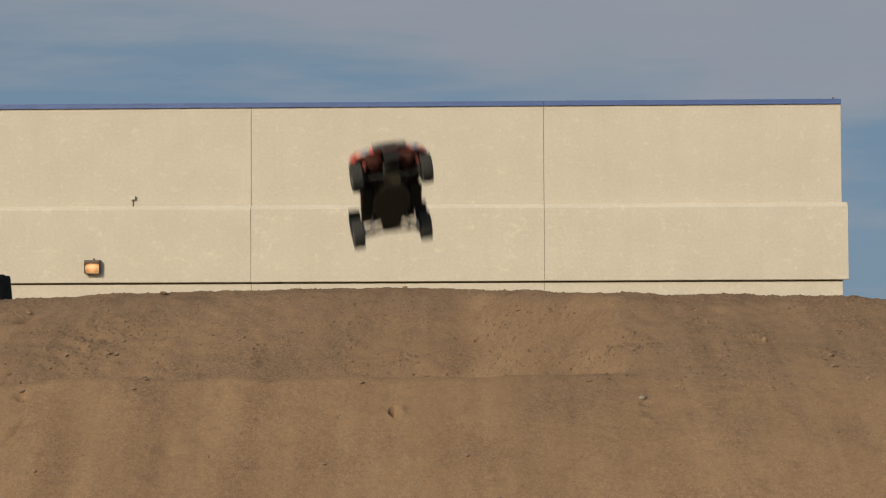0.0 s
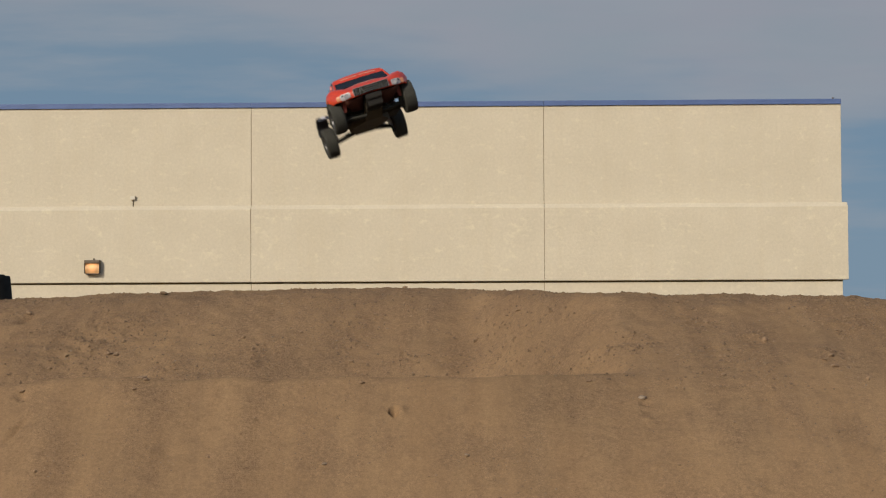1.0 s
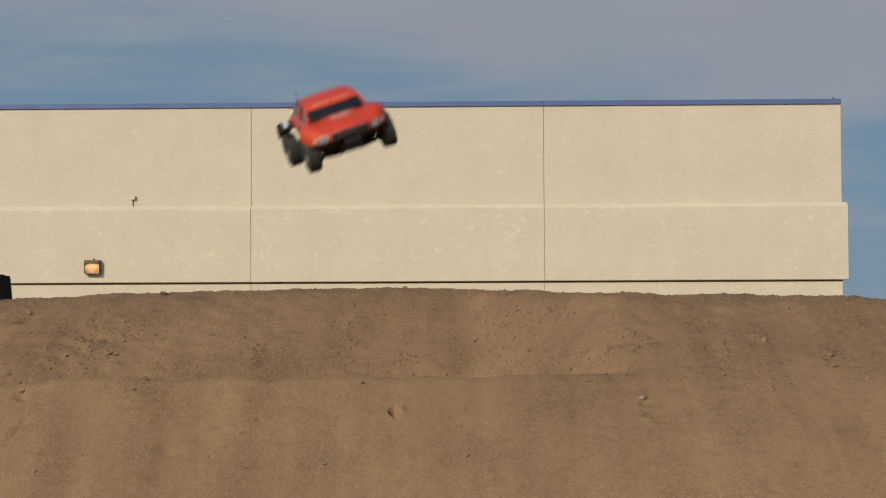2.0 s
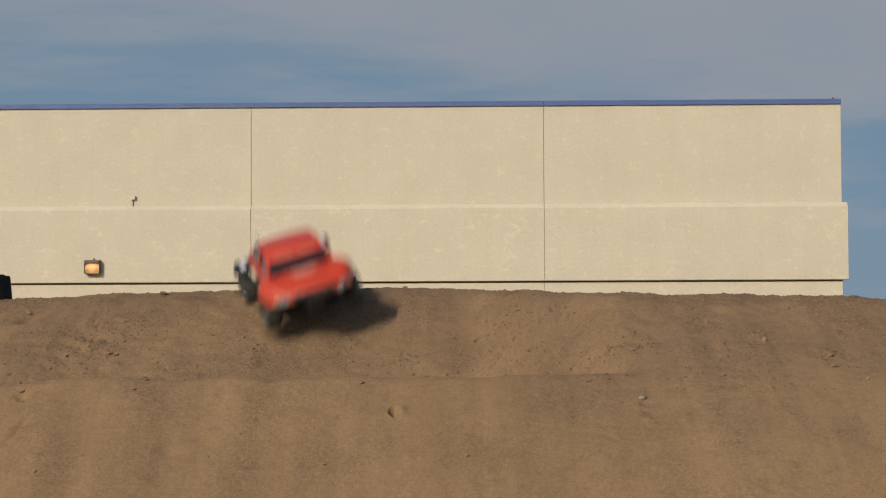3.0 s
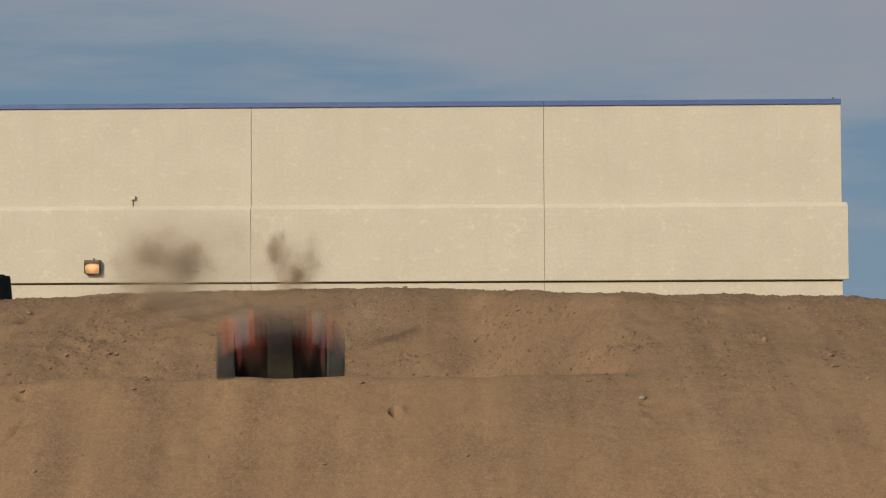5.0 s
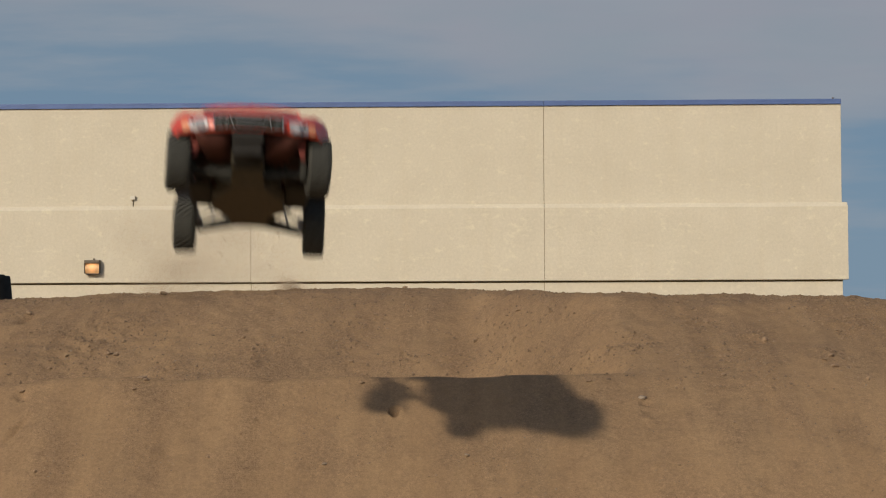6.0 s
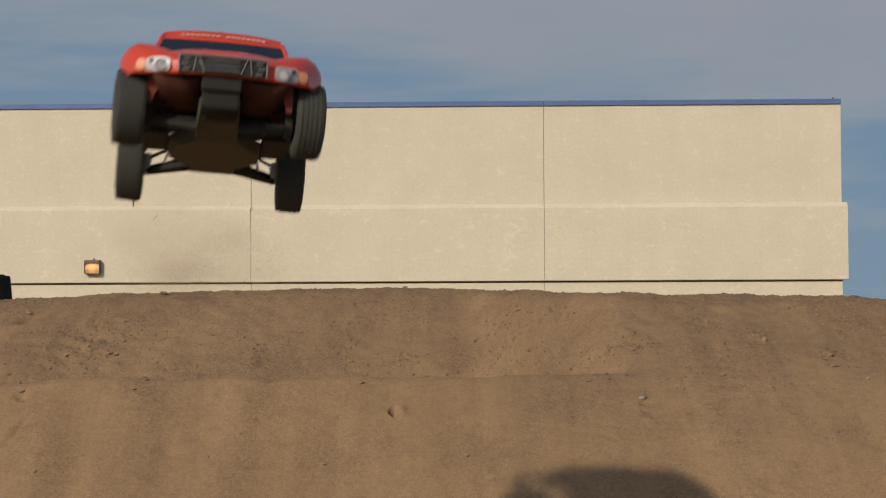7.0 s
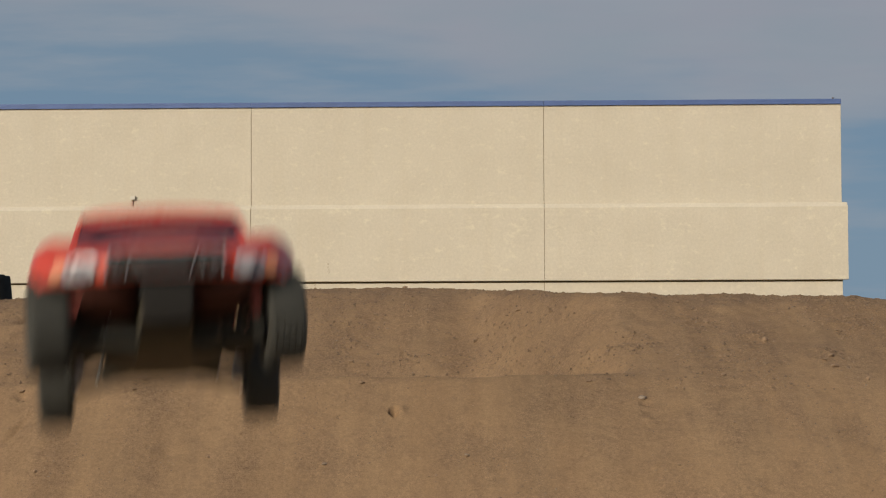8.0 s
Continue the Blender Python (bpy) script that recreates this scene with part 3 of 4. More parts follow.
def build_body(truck):
    us = [-1, -1, -0.985, -0.93, -0.84, -0.70, -0.52, -0.34, -0.17, 0, 0.17, 0.34, 0.52, 0.70, 0.84, 0.93, 0.985, 1, 1]
    ys = [-0.252 + 0.0087 * i for i in range(53)]
    rows = []
    n = len(us)
    for k, y in enumerate(ys):
        w, zc, zf, zb = cubic(BODY_W, y), cubic(BODY_HOOD, y), cubic(BODY_FENDER, y), body_bottom(y)
        row = []
        for i, u in enumerate(us):
            x = u * w
            a = abs(u)
            z = zc + (zf - zc) * min(1, a / 0.75) ** 2 - 0.006 * bell(a, 0.5, 0.12) * (1 if y < -0.1 else 0)
            z -= 0.020 * max(0.0, (a - 0.84) / 0.145) ** 2 if a <= 0.985 else 0.030
            if i in (0, n - 1):
                z = zb
            sweep = 0.040 * min(abs(x) / 0.135, 1) ** 2.2 * max(0.0, 1 - (y + 0.252) / 0.09)
            row.append((x, y + sweep, max(z, zb)))
        rows.append(row)
    bm = grid_mesh(rows)
    # front skin, down to the bumper line
    front = [[(x, y - 0.002 * (j > 0) * (1 - j / 4), z + (0.0470 - z) * j / 4) for x, y, z in rows[0]] for j in range(5)]
    join(bm, grid_mesh(front))
    tail = [[(x, y + 0.004 * (j > 0), z + (0.045 - z) * j / 3) for x, y, z in rows[-1]] for j in range(4)]
    join(bm, grid_mesh(tail))
    # cab pillars and roof
    base = [(-0.105, 0.094, 0.104), (-0.073, 0.088, 0.143), (-0.060, 0.086, 0.150), (-0.03, 0.085, 0.1540), (0.03, 0.084, 0.1535), (0.072, 0.082, 0.150), (0.086, 0.083, 0.140), (0.100, 0.092, 0.100)]
    roof = []
    for y, w, z in base[1:7]:
        roof.append([(u * w, y - 0.006 * (1 - u * u) * (y < -0.05), z - 0.005 * abs(u) ** 3) for u in (-1, -0.95, -0.8, -0.5, -0.2, 0.2, 0.5, 0.8, 0.95, 1)])
    join(bm, grid_mesh(roof))
    bmesh.ops.remove_doubles(bm, verts=bm.verts, dist=0.0004)
    shell = part("body_shell", bm, RED, truck, "glossy red painted body shell", smooth=True)
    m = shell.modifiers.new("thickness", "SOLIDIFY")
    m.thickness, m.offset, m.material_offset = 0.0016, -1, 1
    # inner side takes the darker maroon as its painted shade
    shell.data.materials.append(SHADED_MAROON)
    for s in (-1, 1):
        for a, b, r in (((s * 0.096, -0.125, 0.1005), (s * 0.087, -0.075, 0.1365), 0.0046), ((s * 0.094, 0.104, 0.098), (s * 0.082, 0.085, 0.1345), 0.0055),
                        ((s * 0.101, -0.002, 0.100), (s * 0.085, -0.002, 0.144), 0.004)):
            part("cab_pillar", rod(bmesh.new(), a, b, r, n=8), RED, truck)
    wind = [[(u * (0.093 + (0.088 - 0.093) * v), -0.124 + 0.037 * v - 0.008 * (1 - u * u), 0.1040 + 0.0270 * v) for u in (-1, -.7, -.35, 0, .35, .7, 1)] for v in (0, .25, .5, .75, 1)]
    part("windshield", grid_mesh(wind), WINDOW, truck, "dark smoked windshield", smooth=True)
    ban = [[(u * 0.086, -0.0880 + 0.026 * v - 0.0085 * (1 - u * u), 0.1305 + 0.0210 * v - 0.0045 * abs(u) ** 3 * v) for u in (-1, -.7, -.35, 0, .35, .7, 1)] for v in (0, .5, 1)]
    banner = part("banner", grid_mesh(ban), RED, truck, "red banner with pale lettering bars", smooth=True)
    bm = bmesh.new()
    for k in range(17):
        if k == 8:
            continue
        u = -0.78 + 1.56 * k / 16
        b = bmesh.new()
        box(b, (0, 0, 0), (0.0056, 0.0012, 0.0052))
        join(bm, b, Matrix.Translation((u * 0.076, -0.0765 - 0.0085 * (1 - u * u), 0.1417 - 0.002 * abs(u) ** 3)) @ Matrix.Rotation(radians(-48), 4, "X"))
    part("lettering", bm, PALE, banner, "pale lettering bars")
    rearwin = [[(u * (0.091 - 0.009 * v), 0.1015 - 0.016 * v, 0.101 + 0.038 * v) for u in (-1, 0, 1)] for v in (0, 1)]
    part("rear_window", grid_mesh(rearwin), WINDOW, truck)
    for s in (-1, 1):
        side = [[(s * (0.0995 - 0.0155 * v), y0 + (y1 - y0) * v, 0.098 + 0.046 * v) for v in (0, .5, 1)] for y0, y1 in ((-0.114, -0.068), (-0.03, -0.02), (0.03, 0.030), (0.100, 0.080))]
        part("side_window", grid_mesh(side), WINDOW, truck, "dark smoked side window")
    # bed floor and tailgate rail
    part("bed_cover", boxes(((0, 0.155, 0.0945), (0.150, 0.085, 0.006), 0.002)), SHADED_MAROON, truck, "dark red bed cover")
    # hood decals
    bm = bmesh.new()
    for row, y, z, wide in ((0, -0.148, 0.1026, 0.062), (1, -0.170, 0.0998, 0.058)):
        for k in range(8):
            b = bmesh.new()
            box(b, (0, 0, 0), (0.0052 + 0.0016 * (k % 3), 0.015 - 0.003 * (k % 2), 0.0012))
            join(bm, b, Matrix.Translation((-wide / 2 + wide * k / 7 + 0.006 * row - 0.003, y, z)) @ Matrix.Rotation(radians(8), 4, "X"))
    part("hood_lettering", bm, PALE, truck, "white lettering bars on the hood")

    def patch(x0, x1, z0, z1, out, nx=8, rounding=0.0):
        zm, zh = (z0 + z1) / 2, (z1 - z0) / 2
        return grid_mesh([[(x, nose_y(x) - out - 0.002 * (1 - abs(v)), zm + zh * v * (1 - rounding * abs(2 * (x - x0) / (x1 - x0) - 1) ** 3.2)) for x in np.linspace(x0, x1, nx)] for v in (-1, -.33, .33, 1)])

    for s in (-1, 1):
        hl = part("headlight", patch(s * 0.072, s * 0.106, 0.0485, 0.0700, 0.0035, 12, 0.30), LENS, truck, "silver headlight decal", smooth=True)
        part("turn_signal", patch(s * 0.1065, s * 0.119, 0.0510, 0.0675, 0.0035, 8, 0.28), ORANGE, hl, "orange turn signal")
        x = s * 0.084
        ring = bmesh.new()
        bmesh.ops.create_circle(ring, cap_ends=True, segments=20, radius=0.0090, matrix=Matrix.Translation((x, nose_y(x) - 0.0068, 0.057)) @ Matrix.Rotation(radians(90), 4, "X"))
        part("lamp_ring", ring, SILVER, hl)
        ring = bmesh.new()
        bmesh.ops.create_circle(ring, cap_ends=True, segments=20, radius=0.0062, matrix=Matrix.Translation((x, nose_y(x) - 0.0076, 0.057)) @ Matrix.Rotation(radians(90), 4, "X"))
        part("lamp_bulb", ring, LENS, hl)
        ring = bmesh.new()
        bmesh.ops.create_circle(ring, cap_ends=True, segments=14, radius=0.0030, matrix=Matrix.Translation((s * 0.0985, nose_y(s * 0.0985) - 0.0066, 0.0635)) @ Matrix.Rotation(radians(90), 4, "X"))
        part("lamp_spot", ring, BLACK, hl)
    grille = part("grille", patch(-0.060, 0.060, 0.049, 0.073, 0.0035, 10), BLACK, truck, "black grille with a silver frame")
    fr = bmesh.new()
    for c, s in (((0, 0.0732), (0.122, 0.0018)), ((-0.0605, 0.0615), (0.0020, 0.024)), ((0.0605, 0.0615), (0.0020, 0.024))):
        box(fr, (c[0], nose_y(c[0]) - 0.0064, c[1]), (s[0], 0.003, s[1]))
    part("grille_frame", fr, SILVER, grille, "silver grille trim")
    for z in (0.067, 0.060, 0.0535):
        part("grille_bar", boxes(((0, nose_y(0) - 0.0064, z), (0.046, 0.003, 0.0016))), DULL, grille)
    for s in (-1, 1):
        for a, b in ((0.025, 0.034), (0.040, 0.037)):
            part("grille_strut", rod(bmesh.new(), (s * a, nose_y(a) - 0.006, 0.050), (s * b, nose_y(b) - 0.006, 0.072), 0.0008, n=6), SILVER, grille)
        for k in range(3):
            part("grille_block", boxes(((s * (0.050 + 0.003 * (k % 2)), nose_y(0.050) - 0.006, 0.053 + 0.0075 * k), (0.009, 0.002, 0.0026))), DULL, grille)
    return shell


def build_truck():
    t = thing("toy_truck", "red radio-controlled short course truck with dusty black tyres", "toy truck")
    build_body(t)
    # chassis tub and skid plates
    outline = [(-0.027, -0.205), (0.027, -0.205), (0.030, -0.125), (0.064, -0.045), (0.066, 0.035), (0.036, 0.095), (0.033, 0.150), (-0.033, 0.150), (-0.036, 0.095), (-0.066, 0.035), (-0.064, -0.045), (-0.030, -0.125)]
    bm = bmesh.new()
    lo = [bm.verts.new((x, y, -0.024 + 0.028 * max(0, (-0.135 - y) / 0.07))) for x, y in outline]
    hi = [bm.verts.new((x * 1.06, y, -0.004 + 0.028 * max(0, (-0.135 - y) / 0.07))) for x, y in outline]
    bm.faces.new(lo)
    bm.faces.new(hi[::-1])
    for i in range(12):
        j = (i + 1) % 12
        bm.faces.new((lo[i], lo[j], hi[j], hi[i]))
    part("chassis", bm, SILT, t, "dark dusty chassis plate")
    part("skid_plate", boxes(((0, -0.222, 0.014), (0.052, 0.05, 0.006), 0.002, Matrix.Rotation(radians(-32), 4, "X"))), BINPLASTIC, t)
    part("bumper", boxes(((0, -0.255, 0.033), (0.056, 0.014, 0.018), 0.004), ((0, -0.247, 0.016), (0.052, 0.014, 0.030), 0.004)), BINPLASTIC, t, "black nylon front bumper")
    part("gearbox", boxes(((0, 0.15, 0.012), (0.055, 0.075, 0.055), 0.008)), BLACK, t)
    part("front_bulkhead", boxes(((0, -0.165, 0.018), (0.05, 0.06, 0.045), 0.006)), BLACK, t)
    part("battery_tray", boxes(((0, -0.02, 0.012), (0.12, 0.16, 0.035), 0.006)), BLACK, t)
    part("shock_tower", boxes(((0, -0.142, 0.045), (0.09, 0.005, 0.06), 0.002)), BLACK, t)
    part("shock_tower", boxes(((0, 0.118, 0.045), (0.10, 0.005, 0.07), 0.002)), BLACK, t)
    for s in (-1, 1):
        # valance colour darkened to look shaded below the headlights
        valance = part("valance", grid_mesh([[(s * (0.030 + (w - 0.030) * u), -0.230 + 0.062 * v - 0.006 * u, 0.046 - 0.032 * v - 0.004 * math.sin(3.14 * u)) for u in (0, 0.33, 0.67, 1)] for v, w in ((0, 0.096), (0.5, 0.088), (1, 0.072))]), SHADED_MAROON, t, "inner valance painted a shaded dark maroon", smooth=True)
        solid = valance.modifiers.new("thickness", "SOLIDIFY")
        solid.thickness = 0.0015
        part("inner_panel", grid_mesh([[(s * (0.102 - u * w), -0.205 + 0.010 * v, 0.050 - 0.036 * v) for u in (0, 1)] for v, w in ((0, 0.022), (0.35, 0.016), (0.7, 0.011), (1, 0.008))]), TAB, t, "dull red lower body tab")
        for y, drop in ((-0.1625, 0.0), (0.1625, -0.022)):
            yb = y * 0.95
            bm = bmesh.new()
            rod(bm, (s * 0.028, yb - 0.022, -0.012), (s * 0.100, y - 0.004, -0.006 + drop), 0.0055, 0.0045)
            rod(bm, (s * 0.028, yb + 0.022, -0.012), (s * 0.100, y + 0.004, -0.006 + drop), 0.0055, 0.0045)
            rod(bm, (s * 0.066, yb - 0.013, -0.009 + drop / 2), (s * 0.066, yb + 0.013, -0.009 + drop / 2), 0.004)
            part("suspension_arm", bm, BLACK, t)
            part("camber_link", rod(bmesh.new(), (s * 0.03, yb, 0.028), (s * 0.100, y, 0.016 + drop), 0.0026), BLACK, t)
            part("hub_carrier", boxes(((s * 0.100, y + (0.006 if y > 0 else 0), drop + (0.008 if y > 0 else 0)), (0.012, 0.024 if y > 0 else 0.022, 0.034), 0.004)), CAST if y > 0 else BLACK, t)
            part("drive_shaft", rod(bmesh.new(), (s * 0.02, yb, 0.002), (s * 0.104, y, drop), 0.003), BLACK, t)
            ys = y + (0.024 if y < 0 else -0.030)
            damper = part("shock_absorber", rod(rod(bmesh.new(), (s * 0.045, ys, 0.066), (s * 0.062, ys, 0.026), 0.0075), (s * 0.062, ys, 0.026), (s * 0.074, ys + (-0.01 if y < 0 else 0.01), -0.004 + drop / 2), 0.002), STEEL if y > 0 else BLACK, t, "silver damper" if y > 0 else "black damper")
            bm = bmesh.new()
            for k in range(7):
                f = k / 6
                c = Vector((s * 0.047, ys, 0.060)).lerp(Vector((s * 0.071, ys, 0.004)), f)
                bmesh.ops.create_cone(bm, cap_ends=False, segments=12, radius1=0.0095, radius2=0.0095, depth=0.0022, matrix=Matrix.Translation(c) @ Matrix.Rotation(s * radians(-22), 4, "Y"))
            part("spring", bm, BLACK, damper, "black coil spring")
    for s in (-1, 1):
        part("nerf_bar", boxes(((s * 0.088, -0.015, -0.004), (0.040, 0.15, 0.012), 0.004), ((s * 0.108, -0.012, 0.004), (0.008, 0.13, 0.016), 0.003)), BLACK, t, "black side guard")
        # curved guard over each rear wheel, with a pale decal
        def arc(r, half, a0, a1, n=14):
            return [[(s * 0.126 + u * half, 0.1625 - r * math.cos(radians(a)), 0.012 + r * math.sin(radians(a)) - 0.002 * (u * u)) for u in (-1, -0.8, 0, 0.8, 1)] for a in np.linspace(a0, a1, n)]
        guard = part("rear_mud_guard", grid_mesh(arc(0.0635, 0.0215, 48, 176)), GUARD, t, "dark rear mud guard with a pale stripe", smooth=True)
        m = guard.modifiers.new("thickness", "SOLIDIFY")
        m.thickness, m.offset = 0.0016, -1
        part("guard_stripe", grid_mesh(arc(0.0650, 0.0080, 56, 150)), STRIPE, guard, "bluish white stripe", smooth=True)
        part("guard_arm", rod(bmesh.new(), (s * 0.05, 0.165, 0.05), (s * 0.112, 0.168, 0.046), 0.003), BLACK, guard)
    bm = rod(bmesh.new(), (-0.066, 0.092, 0.11), (-0.068, 0.128, 0.166), 0.0009, n=6)
    part("antenna", bm, BLACK, t)
    wheels = []
    tyre, rim = make_tyre(), make_rim()
    first = None
    for s in (-1, 1):
        for y in (-0.1625, 0.1625):
            m = pose(s * 0.126, y, 0, 0, 0, 0 if s > 0 else 180)
            if first is None:
                rim_ob = part("wheel", rim, RIMMAT, t, "satin chrome rim", smooth=False)
                tyre_ob = part("tyre", tyre, RUBBER, rim_ob, "dusty black tyre with small tread blocks")
                first = rim_ob
            else:
                rim_ob = copy_thing(first, m)
            rim_ob.matrix_basis = m
            wheels.append((rim_ob, s, y))
    return t, wheels


truck, wheels = build_truck()


# ---- dust: clouds of fine specks that lift off the slope ----
def build_puff(seed, spread, count, size):
    rng = np.random.default_rng(seed)
    count = int(count * 6.8)
    centres = rng.normal(0, 0.72, (13, 3))
    wide = rng.uniform(0.28, 0.52, 13)
    pick = rng.integers(0, 13, count)
    at = (centres[pick] * 0.95 + rng.normal(0, 1.0, (count, 3)) * wide[pick][:, None] * rng.uniform(0.6, 1.3, (count, 1))) * spread
    way = rng.normal(0, 1, (count, 3, 3))
    way /= np.linalg.norm(way, axis=2)[:, :, None]
    verts = (at[:, None, :] + way * (size * rng.uniform(0.6, 1.3, count))[:, None, None]).reshape(-1, 3).tolist()
    faces = np.arange(count * 3).reshape(-1, 3).tolist()
    me = bpy.data.meshes.new("dust_puff")
    me.from_pydata(verts, [], faces)
    me.materials.append(DUST)
    return tagged(new("dust_puff", me), "thin brown puff of airborne dust", "dust", group="dust behind the wheels")


PUFFS = [  # seed, spread, specks, start, place when thrown, place later, time it settles
    (1, (0.068, 0.05, 0.066), 17000, (-0.50, 5.72), (-0.81, 5.90, 1.645), (-0.90, 6.02, 1.692), 5.2),
    (2, (0.066, 0.05, 0.070), 17000, (-0.50, 5.72), (-0.75, 5.90, 1.625), (-0.81, 6.02, 1.668), 5.5),
    (3, (0.070, 0.05, 0.066), 17000, (-0.50, 5.72), (-0.84, 5.90, 1.625), (-0.95, 6.02, 1.640), 4.9),
    (4, (0.072, 0.05, 0.066), 17000, (-0.50, 5.72), (-0.76, 5.90, 1.590), (-0.86, 5.94, 1.612), 5.8),
    (5, (0.075, 0.04, 0.050), 14000, (-0.50, 5.72), (-0.76, 5.72, 1.555), (-0.82, 5.80, 1.575), 5.2),
]
PUFFS += [
    (6, (0.026, 0.03, 0.040), 6000, (-0.36, 5.72), (-0.470, 5.90, 1.665), (-0.520, 6.02, 1.705), 5.6),
    (7, (0.045, 0.03, 0.045), 9500, (-0.36, 5.72), (-0.430, 5.90, 1.620), (-0.455, 6.02, 1.640), 5.9),
    (15, (0.045, 0.03, 0.052), 8000, (-0.36, 5.72), (-0.400, 5.90, 1.590), (-0.450, 6.02, 1.680), 5.4),
    (8, (0.120, 0.03, 0.045), 13000, (-0.50, 5.62), (-0.66, 5.62, 1.490), (-0.72, 5.70, 1.530), 5.2),
    (9, (0.085, 0.03, 0.060), 7000, (-0.36, 5.50), (-0.32, 5.45, 1.430), (-0.20, 5.50, 1.475), 5.3),
]
PUFFS += [
    (10, (0.190, 0.05, 0.110), 13000, (-0.50, 5.72), (-0.79, 5.95, 1.620), (-0.80, 6.05, 1.700), 8.0),
    (11, (0.180, 0.05, 0.100), 13000, (-0.50, 5.72), (-0.70, 5.95, 1.600), (-0.62, 6.05, 1.680), 7.6),
    (13, (0.150, 0.05, 0.110), 12000, (-0.50, 5.72), (-0.84, 5.95, 1.620), (-0.92, 6.05, 1.695), 7.8),
    (14, (0.080, 0.03, 0.035), 13000, (-0.50, 5.72), (-0.68, 5.74, 1.550), (-0.74, 5.80, 1.575), 4.9),
    (12, (0.170, 0.04, 0.060), 8000, (-0.50, 5.65), (-0.62, 5.55, 1.470), (-0.58, 5.60, 1.530), 5.3),
]
puffs = [(build_puff(s, np.array(spread), n, 0.00065), a, b, c, end) for s, spread, n, a, b, c, end in PUFFS]


def build_flying_clod(seed, r):
    rng = random.Random(seed)
    ob = part("flying_clod", pebble_points(r, rng, 0.3, 1), CLOD, None)
    return tagged(ob, "small brown crumb of dirt thrown into the air", "clod", group="crumbs thrown by the wheels")


crumb_rng = random.Random(21)
crumbs = [(build_flying_clod(100 + k, crumb_rng.uniform(0.0012, 0.0028)), crumb_rng.uniform(-0.46, -0.33), crumb_rng.uniform(0.30, 0.62), crumb_rng.uniform(-0.12, 0.10), crumb_rng.uniform(-0.5, -0.2)) for k in range(26)]


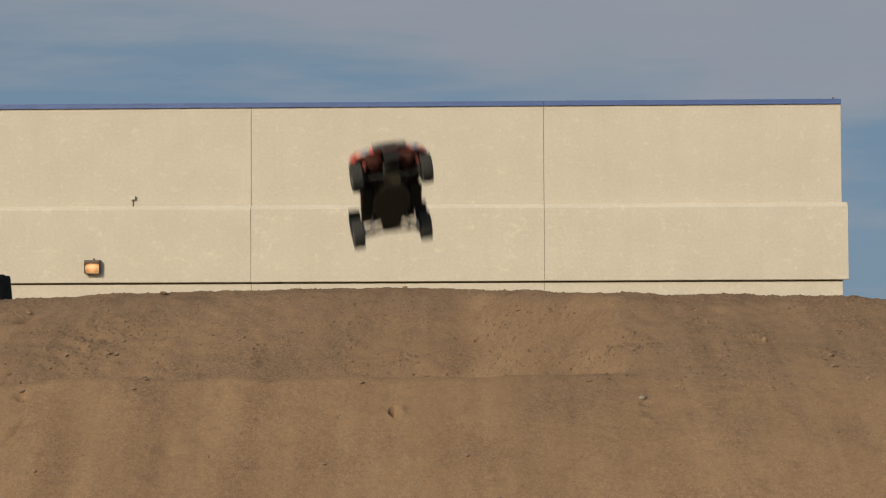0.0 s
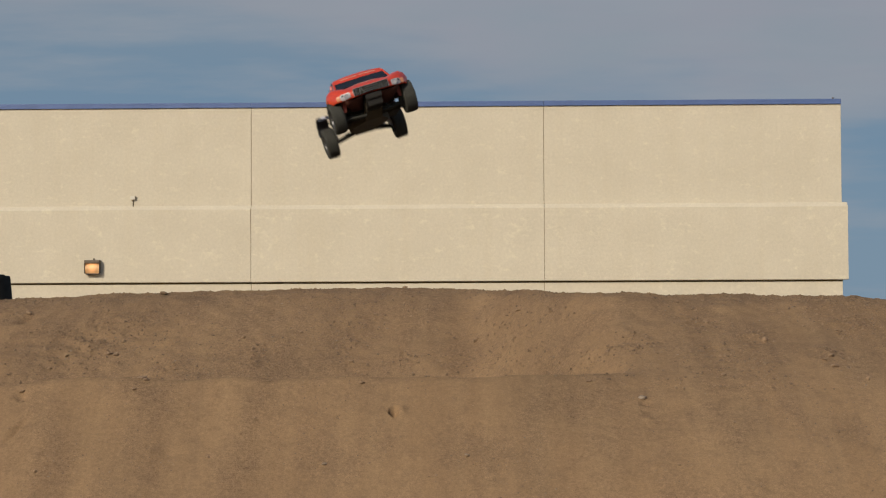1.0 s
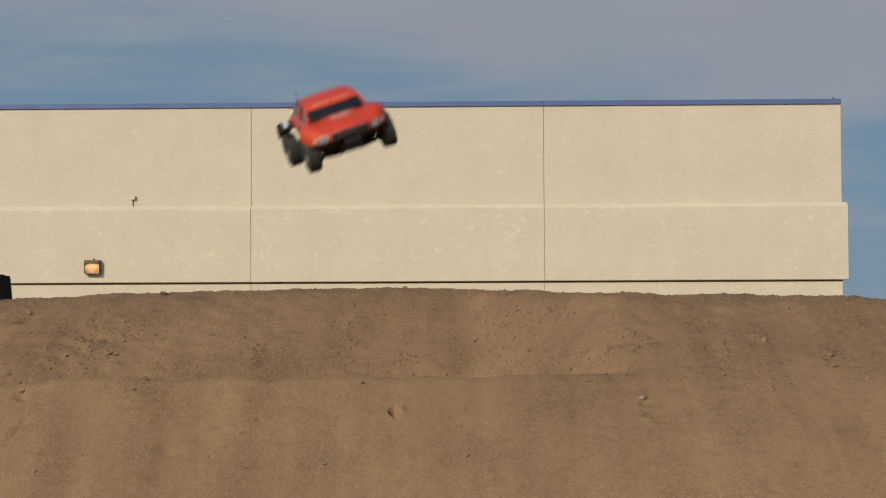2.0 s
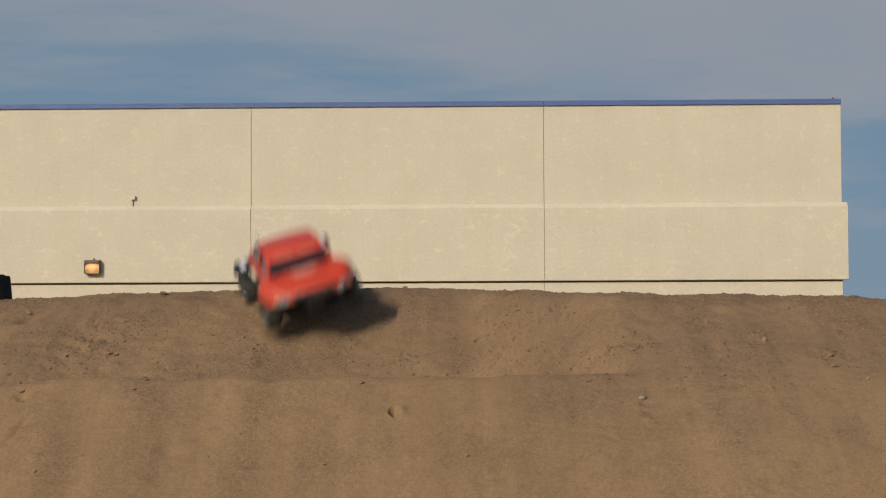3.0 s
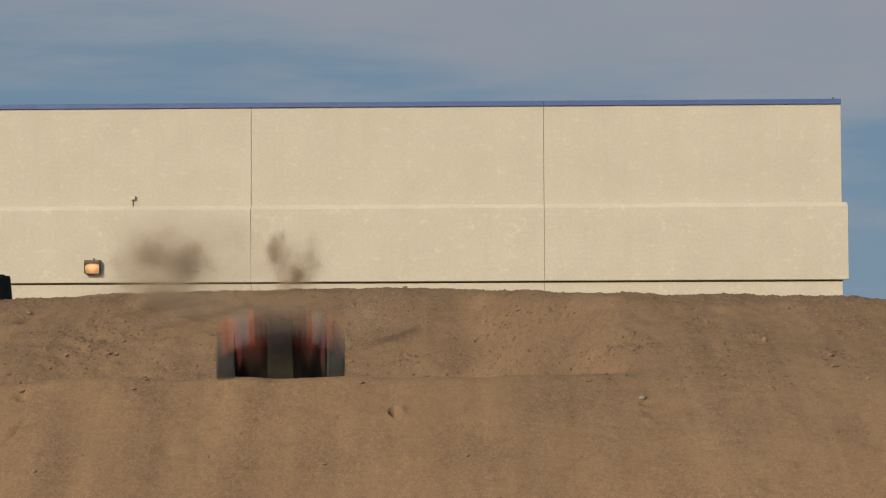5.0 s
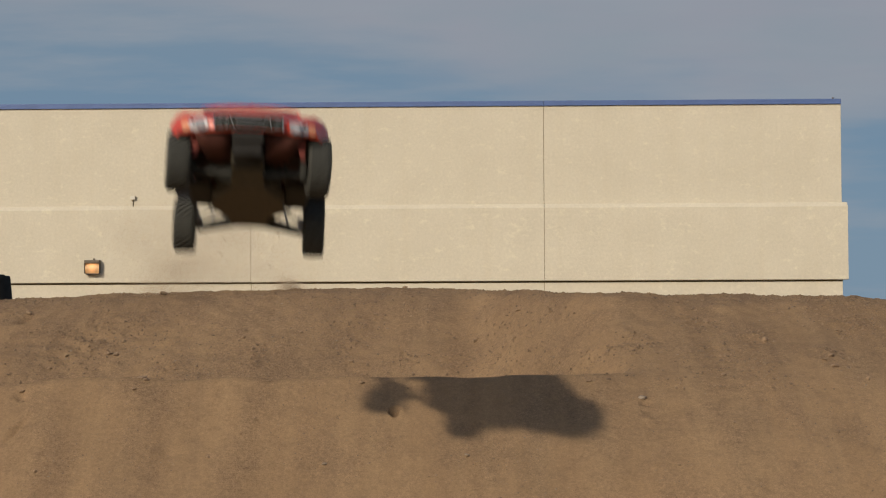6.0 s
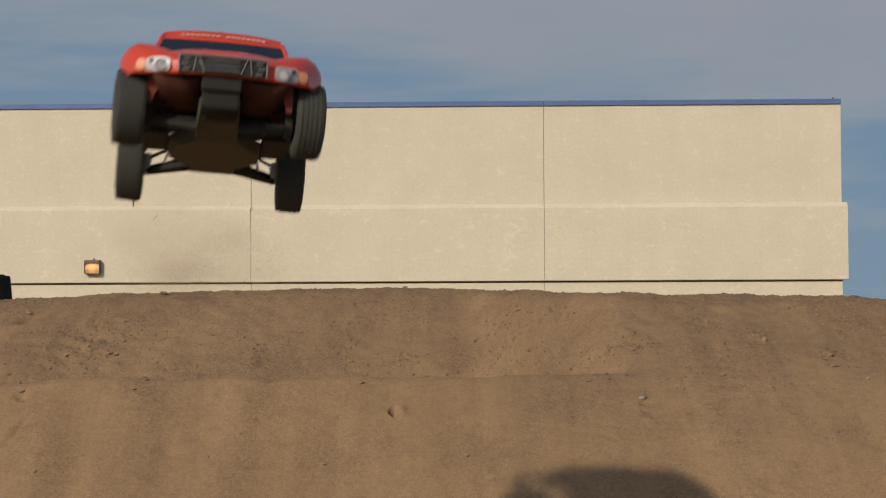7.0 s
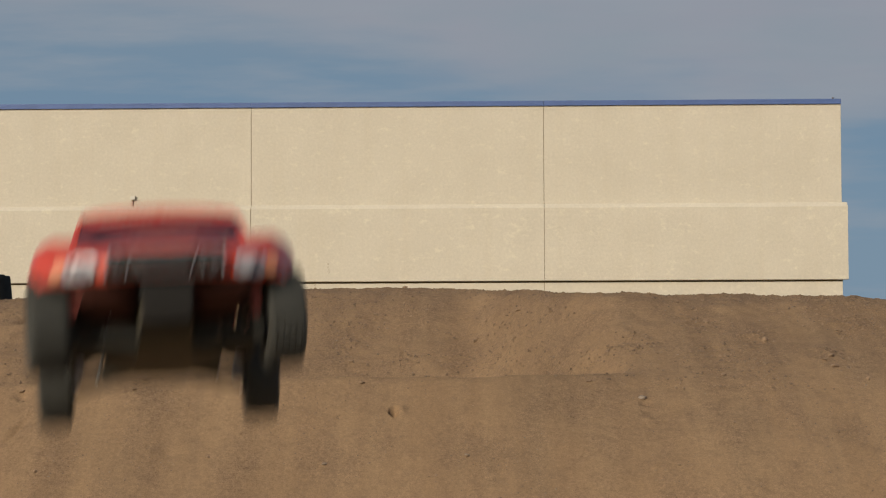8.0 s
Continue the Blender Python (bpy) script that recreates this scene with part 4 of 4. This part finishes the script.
# ---- what moves ----
def motions():
    walk(truck, [
        (0.0, pose(-0.188, 7.000, 1.923, -31.2, -7.9, 7.1)),
        (0.067, pose(-0.192, 6.970, 1.950, -29.3, -8.8, 7.4)),
        (0.6, pose(-0.229, 6.740, 2.114, -15.7, -15.5, 9.5)),
        (1.0, pose(-0.257, 6.590, 2.180, -4.8, -18.0, 10.5)),
        (1.5, pose(-0.291, 6.400, 2.173, 8.5, -19.6, 10.5)),
        (2.15, pose(-0.350, 6.110, 2.034, 14.5, -19.5, 12.5)),
        (2.8, pose(-0.410, 5.826, 1.736, 16.5, -18.0, 14.0)),
        (3.0, pose(-0.431, 5.735, 1.586, 18.0, -17.0, 13.0)),
        (3.15, pose(-0.432, 5.610, 1.518, 19.5, -11.0, 10.5)),
        (3.3, pose(-0.425, 5.465, 1.432, 23.0, -5.5, 8.5)),
        (3.5, pose(-0.416, 5.310, 1.320, 29.0, -3.6, 6.0)),
        (3.6, pose(-0.413, 5.235, 1.291, 28.0, -3.2, 5.6)),
        (3.7, pose(-0.411, 5.165, 1.257, 21.0, -2.6, 5.3)),
        (3.85, pose(-0.409, 5.080, 1.208, 14.0, -1.6, 5.0)),
        (4.0, pose(-0.407, 5.000, 1.162, 8.0, -0.8, 5.0)),
        (4.25, pose(-0.405, 4.915, 1.085, 2.0, 0.0, 5.0)),
        (4.7, pose(-0.400, 4.800, 1.060, -18.0, 0.0, 5.0)),
        (4.95, pose(-0.390, 4.640, 1.205, -38.0, 0.0, 4.5)),
        (5.15, pose(-0.380, 4.420, 1.418, -38.0, 0.0, 4.4)),
        (5.4, pose(-0.378, 4.202, 1.556, -27.0, 0.5, 4.4)),
        (5.8, pose(-0.370, 3.810, 1.684, -15.8, 1.3, 4.4)),
        (6.0, pose(-0.366, 3.619, 1.731, -12.0, 2.4, 4.6)),
        (6.5, pose(-0.353, 3.201, 1.790, -8.4, 4.6, 6.1)),
        (7.0, pose(-0.343, 2.882, 1.764, -4.9, 4.3, 8.1)),
        (7.5, pose(-0.326, 2.508, 1.641, -3.2, -0.4, 9.5)),
        (7.933, pose(-0.329, 2.283, 1.492, -6.5, -2.0, 10.1)),
        (8.0, pose(-0.329, 2.245, 1.465, -7.4, -2.2, 10.2)),
        (8.1, pose(-0.329, 2.188, 1.420, -8.6, -2.5, 10.3)),
    ])
    for ob, s, y in wheels:
        rows = []
        for k in range(81):
            tm = k / 10
            steer = 5.0 * min(max((tm - 4.6) / 1.2, 0), 1) if y < 0 else 0.0
            squat = min(max((tm - 3.0) / 0.25, 0), 1) * min(max((5.4 - tm) / 0.3, 0), 1)
            drop = 0.010 if y < 0 else 0.018 - 0.039 * (1 - squat)
            spin = 58.0 * k
            rows.append((tm, pose(s * 0.126, y, drop, 0, 0, steer) @ Matrix.Rotation(radians(spin), 4, "X") @ (Matrix() if s > 0 else Matrix.Rotation(math.pi, 4, "Z"))))
        walk(ob, rows)
    for ob, (ax, ay), b, c, end in puffs:
        low = (ax, ay + 0.25, ground_z(ax, ay, 0) - 0.45)
        lift = 2.93 if ax < -0.4 else 3.03
        drift = Vector((0.085 if ax < -0.4 else 0.03, 0.0, -0.035))
        sunk = (c[0] - 0.05, c[1] + 0.1, 1.25)
        walk(ob, [(0.0, pose(*low)), (lift, pose(*low)), (lift + 0.2, pose(*(Vector(low) * 0.3 + (Vector(b) + drift * 1.5) * 0.7))), (lift + 0.37, pose(*(Vector(b) + drift), 0, 0, 4)), (lift + 0.60, pose(*b, 0, 0, 8)),
                  (4.5, pose(*c, 4, 0, 14)), (end, pose(c[0] - 0.02, c[1] + 0.05, c[2] - 0.02, 6, 0, 20)), (end + 0.6, pose(*sunk, 6, 0, 24)), (max(8.0, end + 0.7), pose(*sunk, 6, 0, 24))])
    for ob, x, vz, vx, vy in crumbs:
        t0, g = 5.15, 0.37
        y0 = 4.39
        z0 = ground_z(x, y0, 0) - 0.01
        rows = [(0.0, pose(x, y0, z0)), (t0, pose(x, y0, z0))]
        for k in range(1, 15):
            d = 0.2 * k
            py = y0 + vy * d
            z = max(z0 + vz * d - g * d * d / 2, ground_z(x + vx * d, py, 0) - 0.01)
            rows.append((t0 + d, pose(x + vx * d, py, z, 37 * k, 20 * k, 0)))
        walk(ob, rows)


motions()
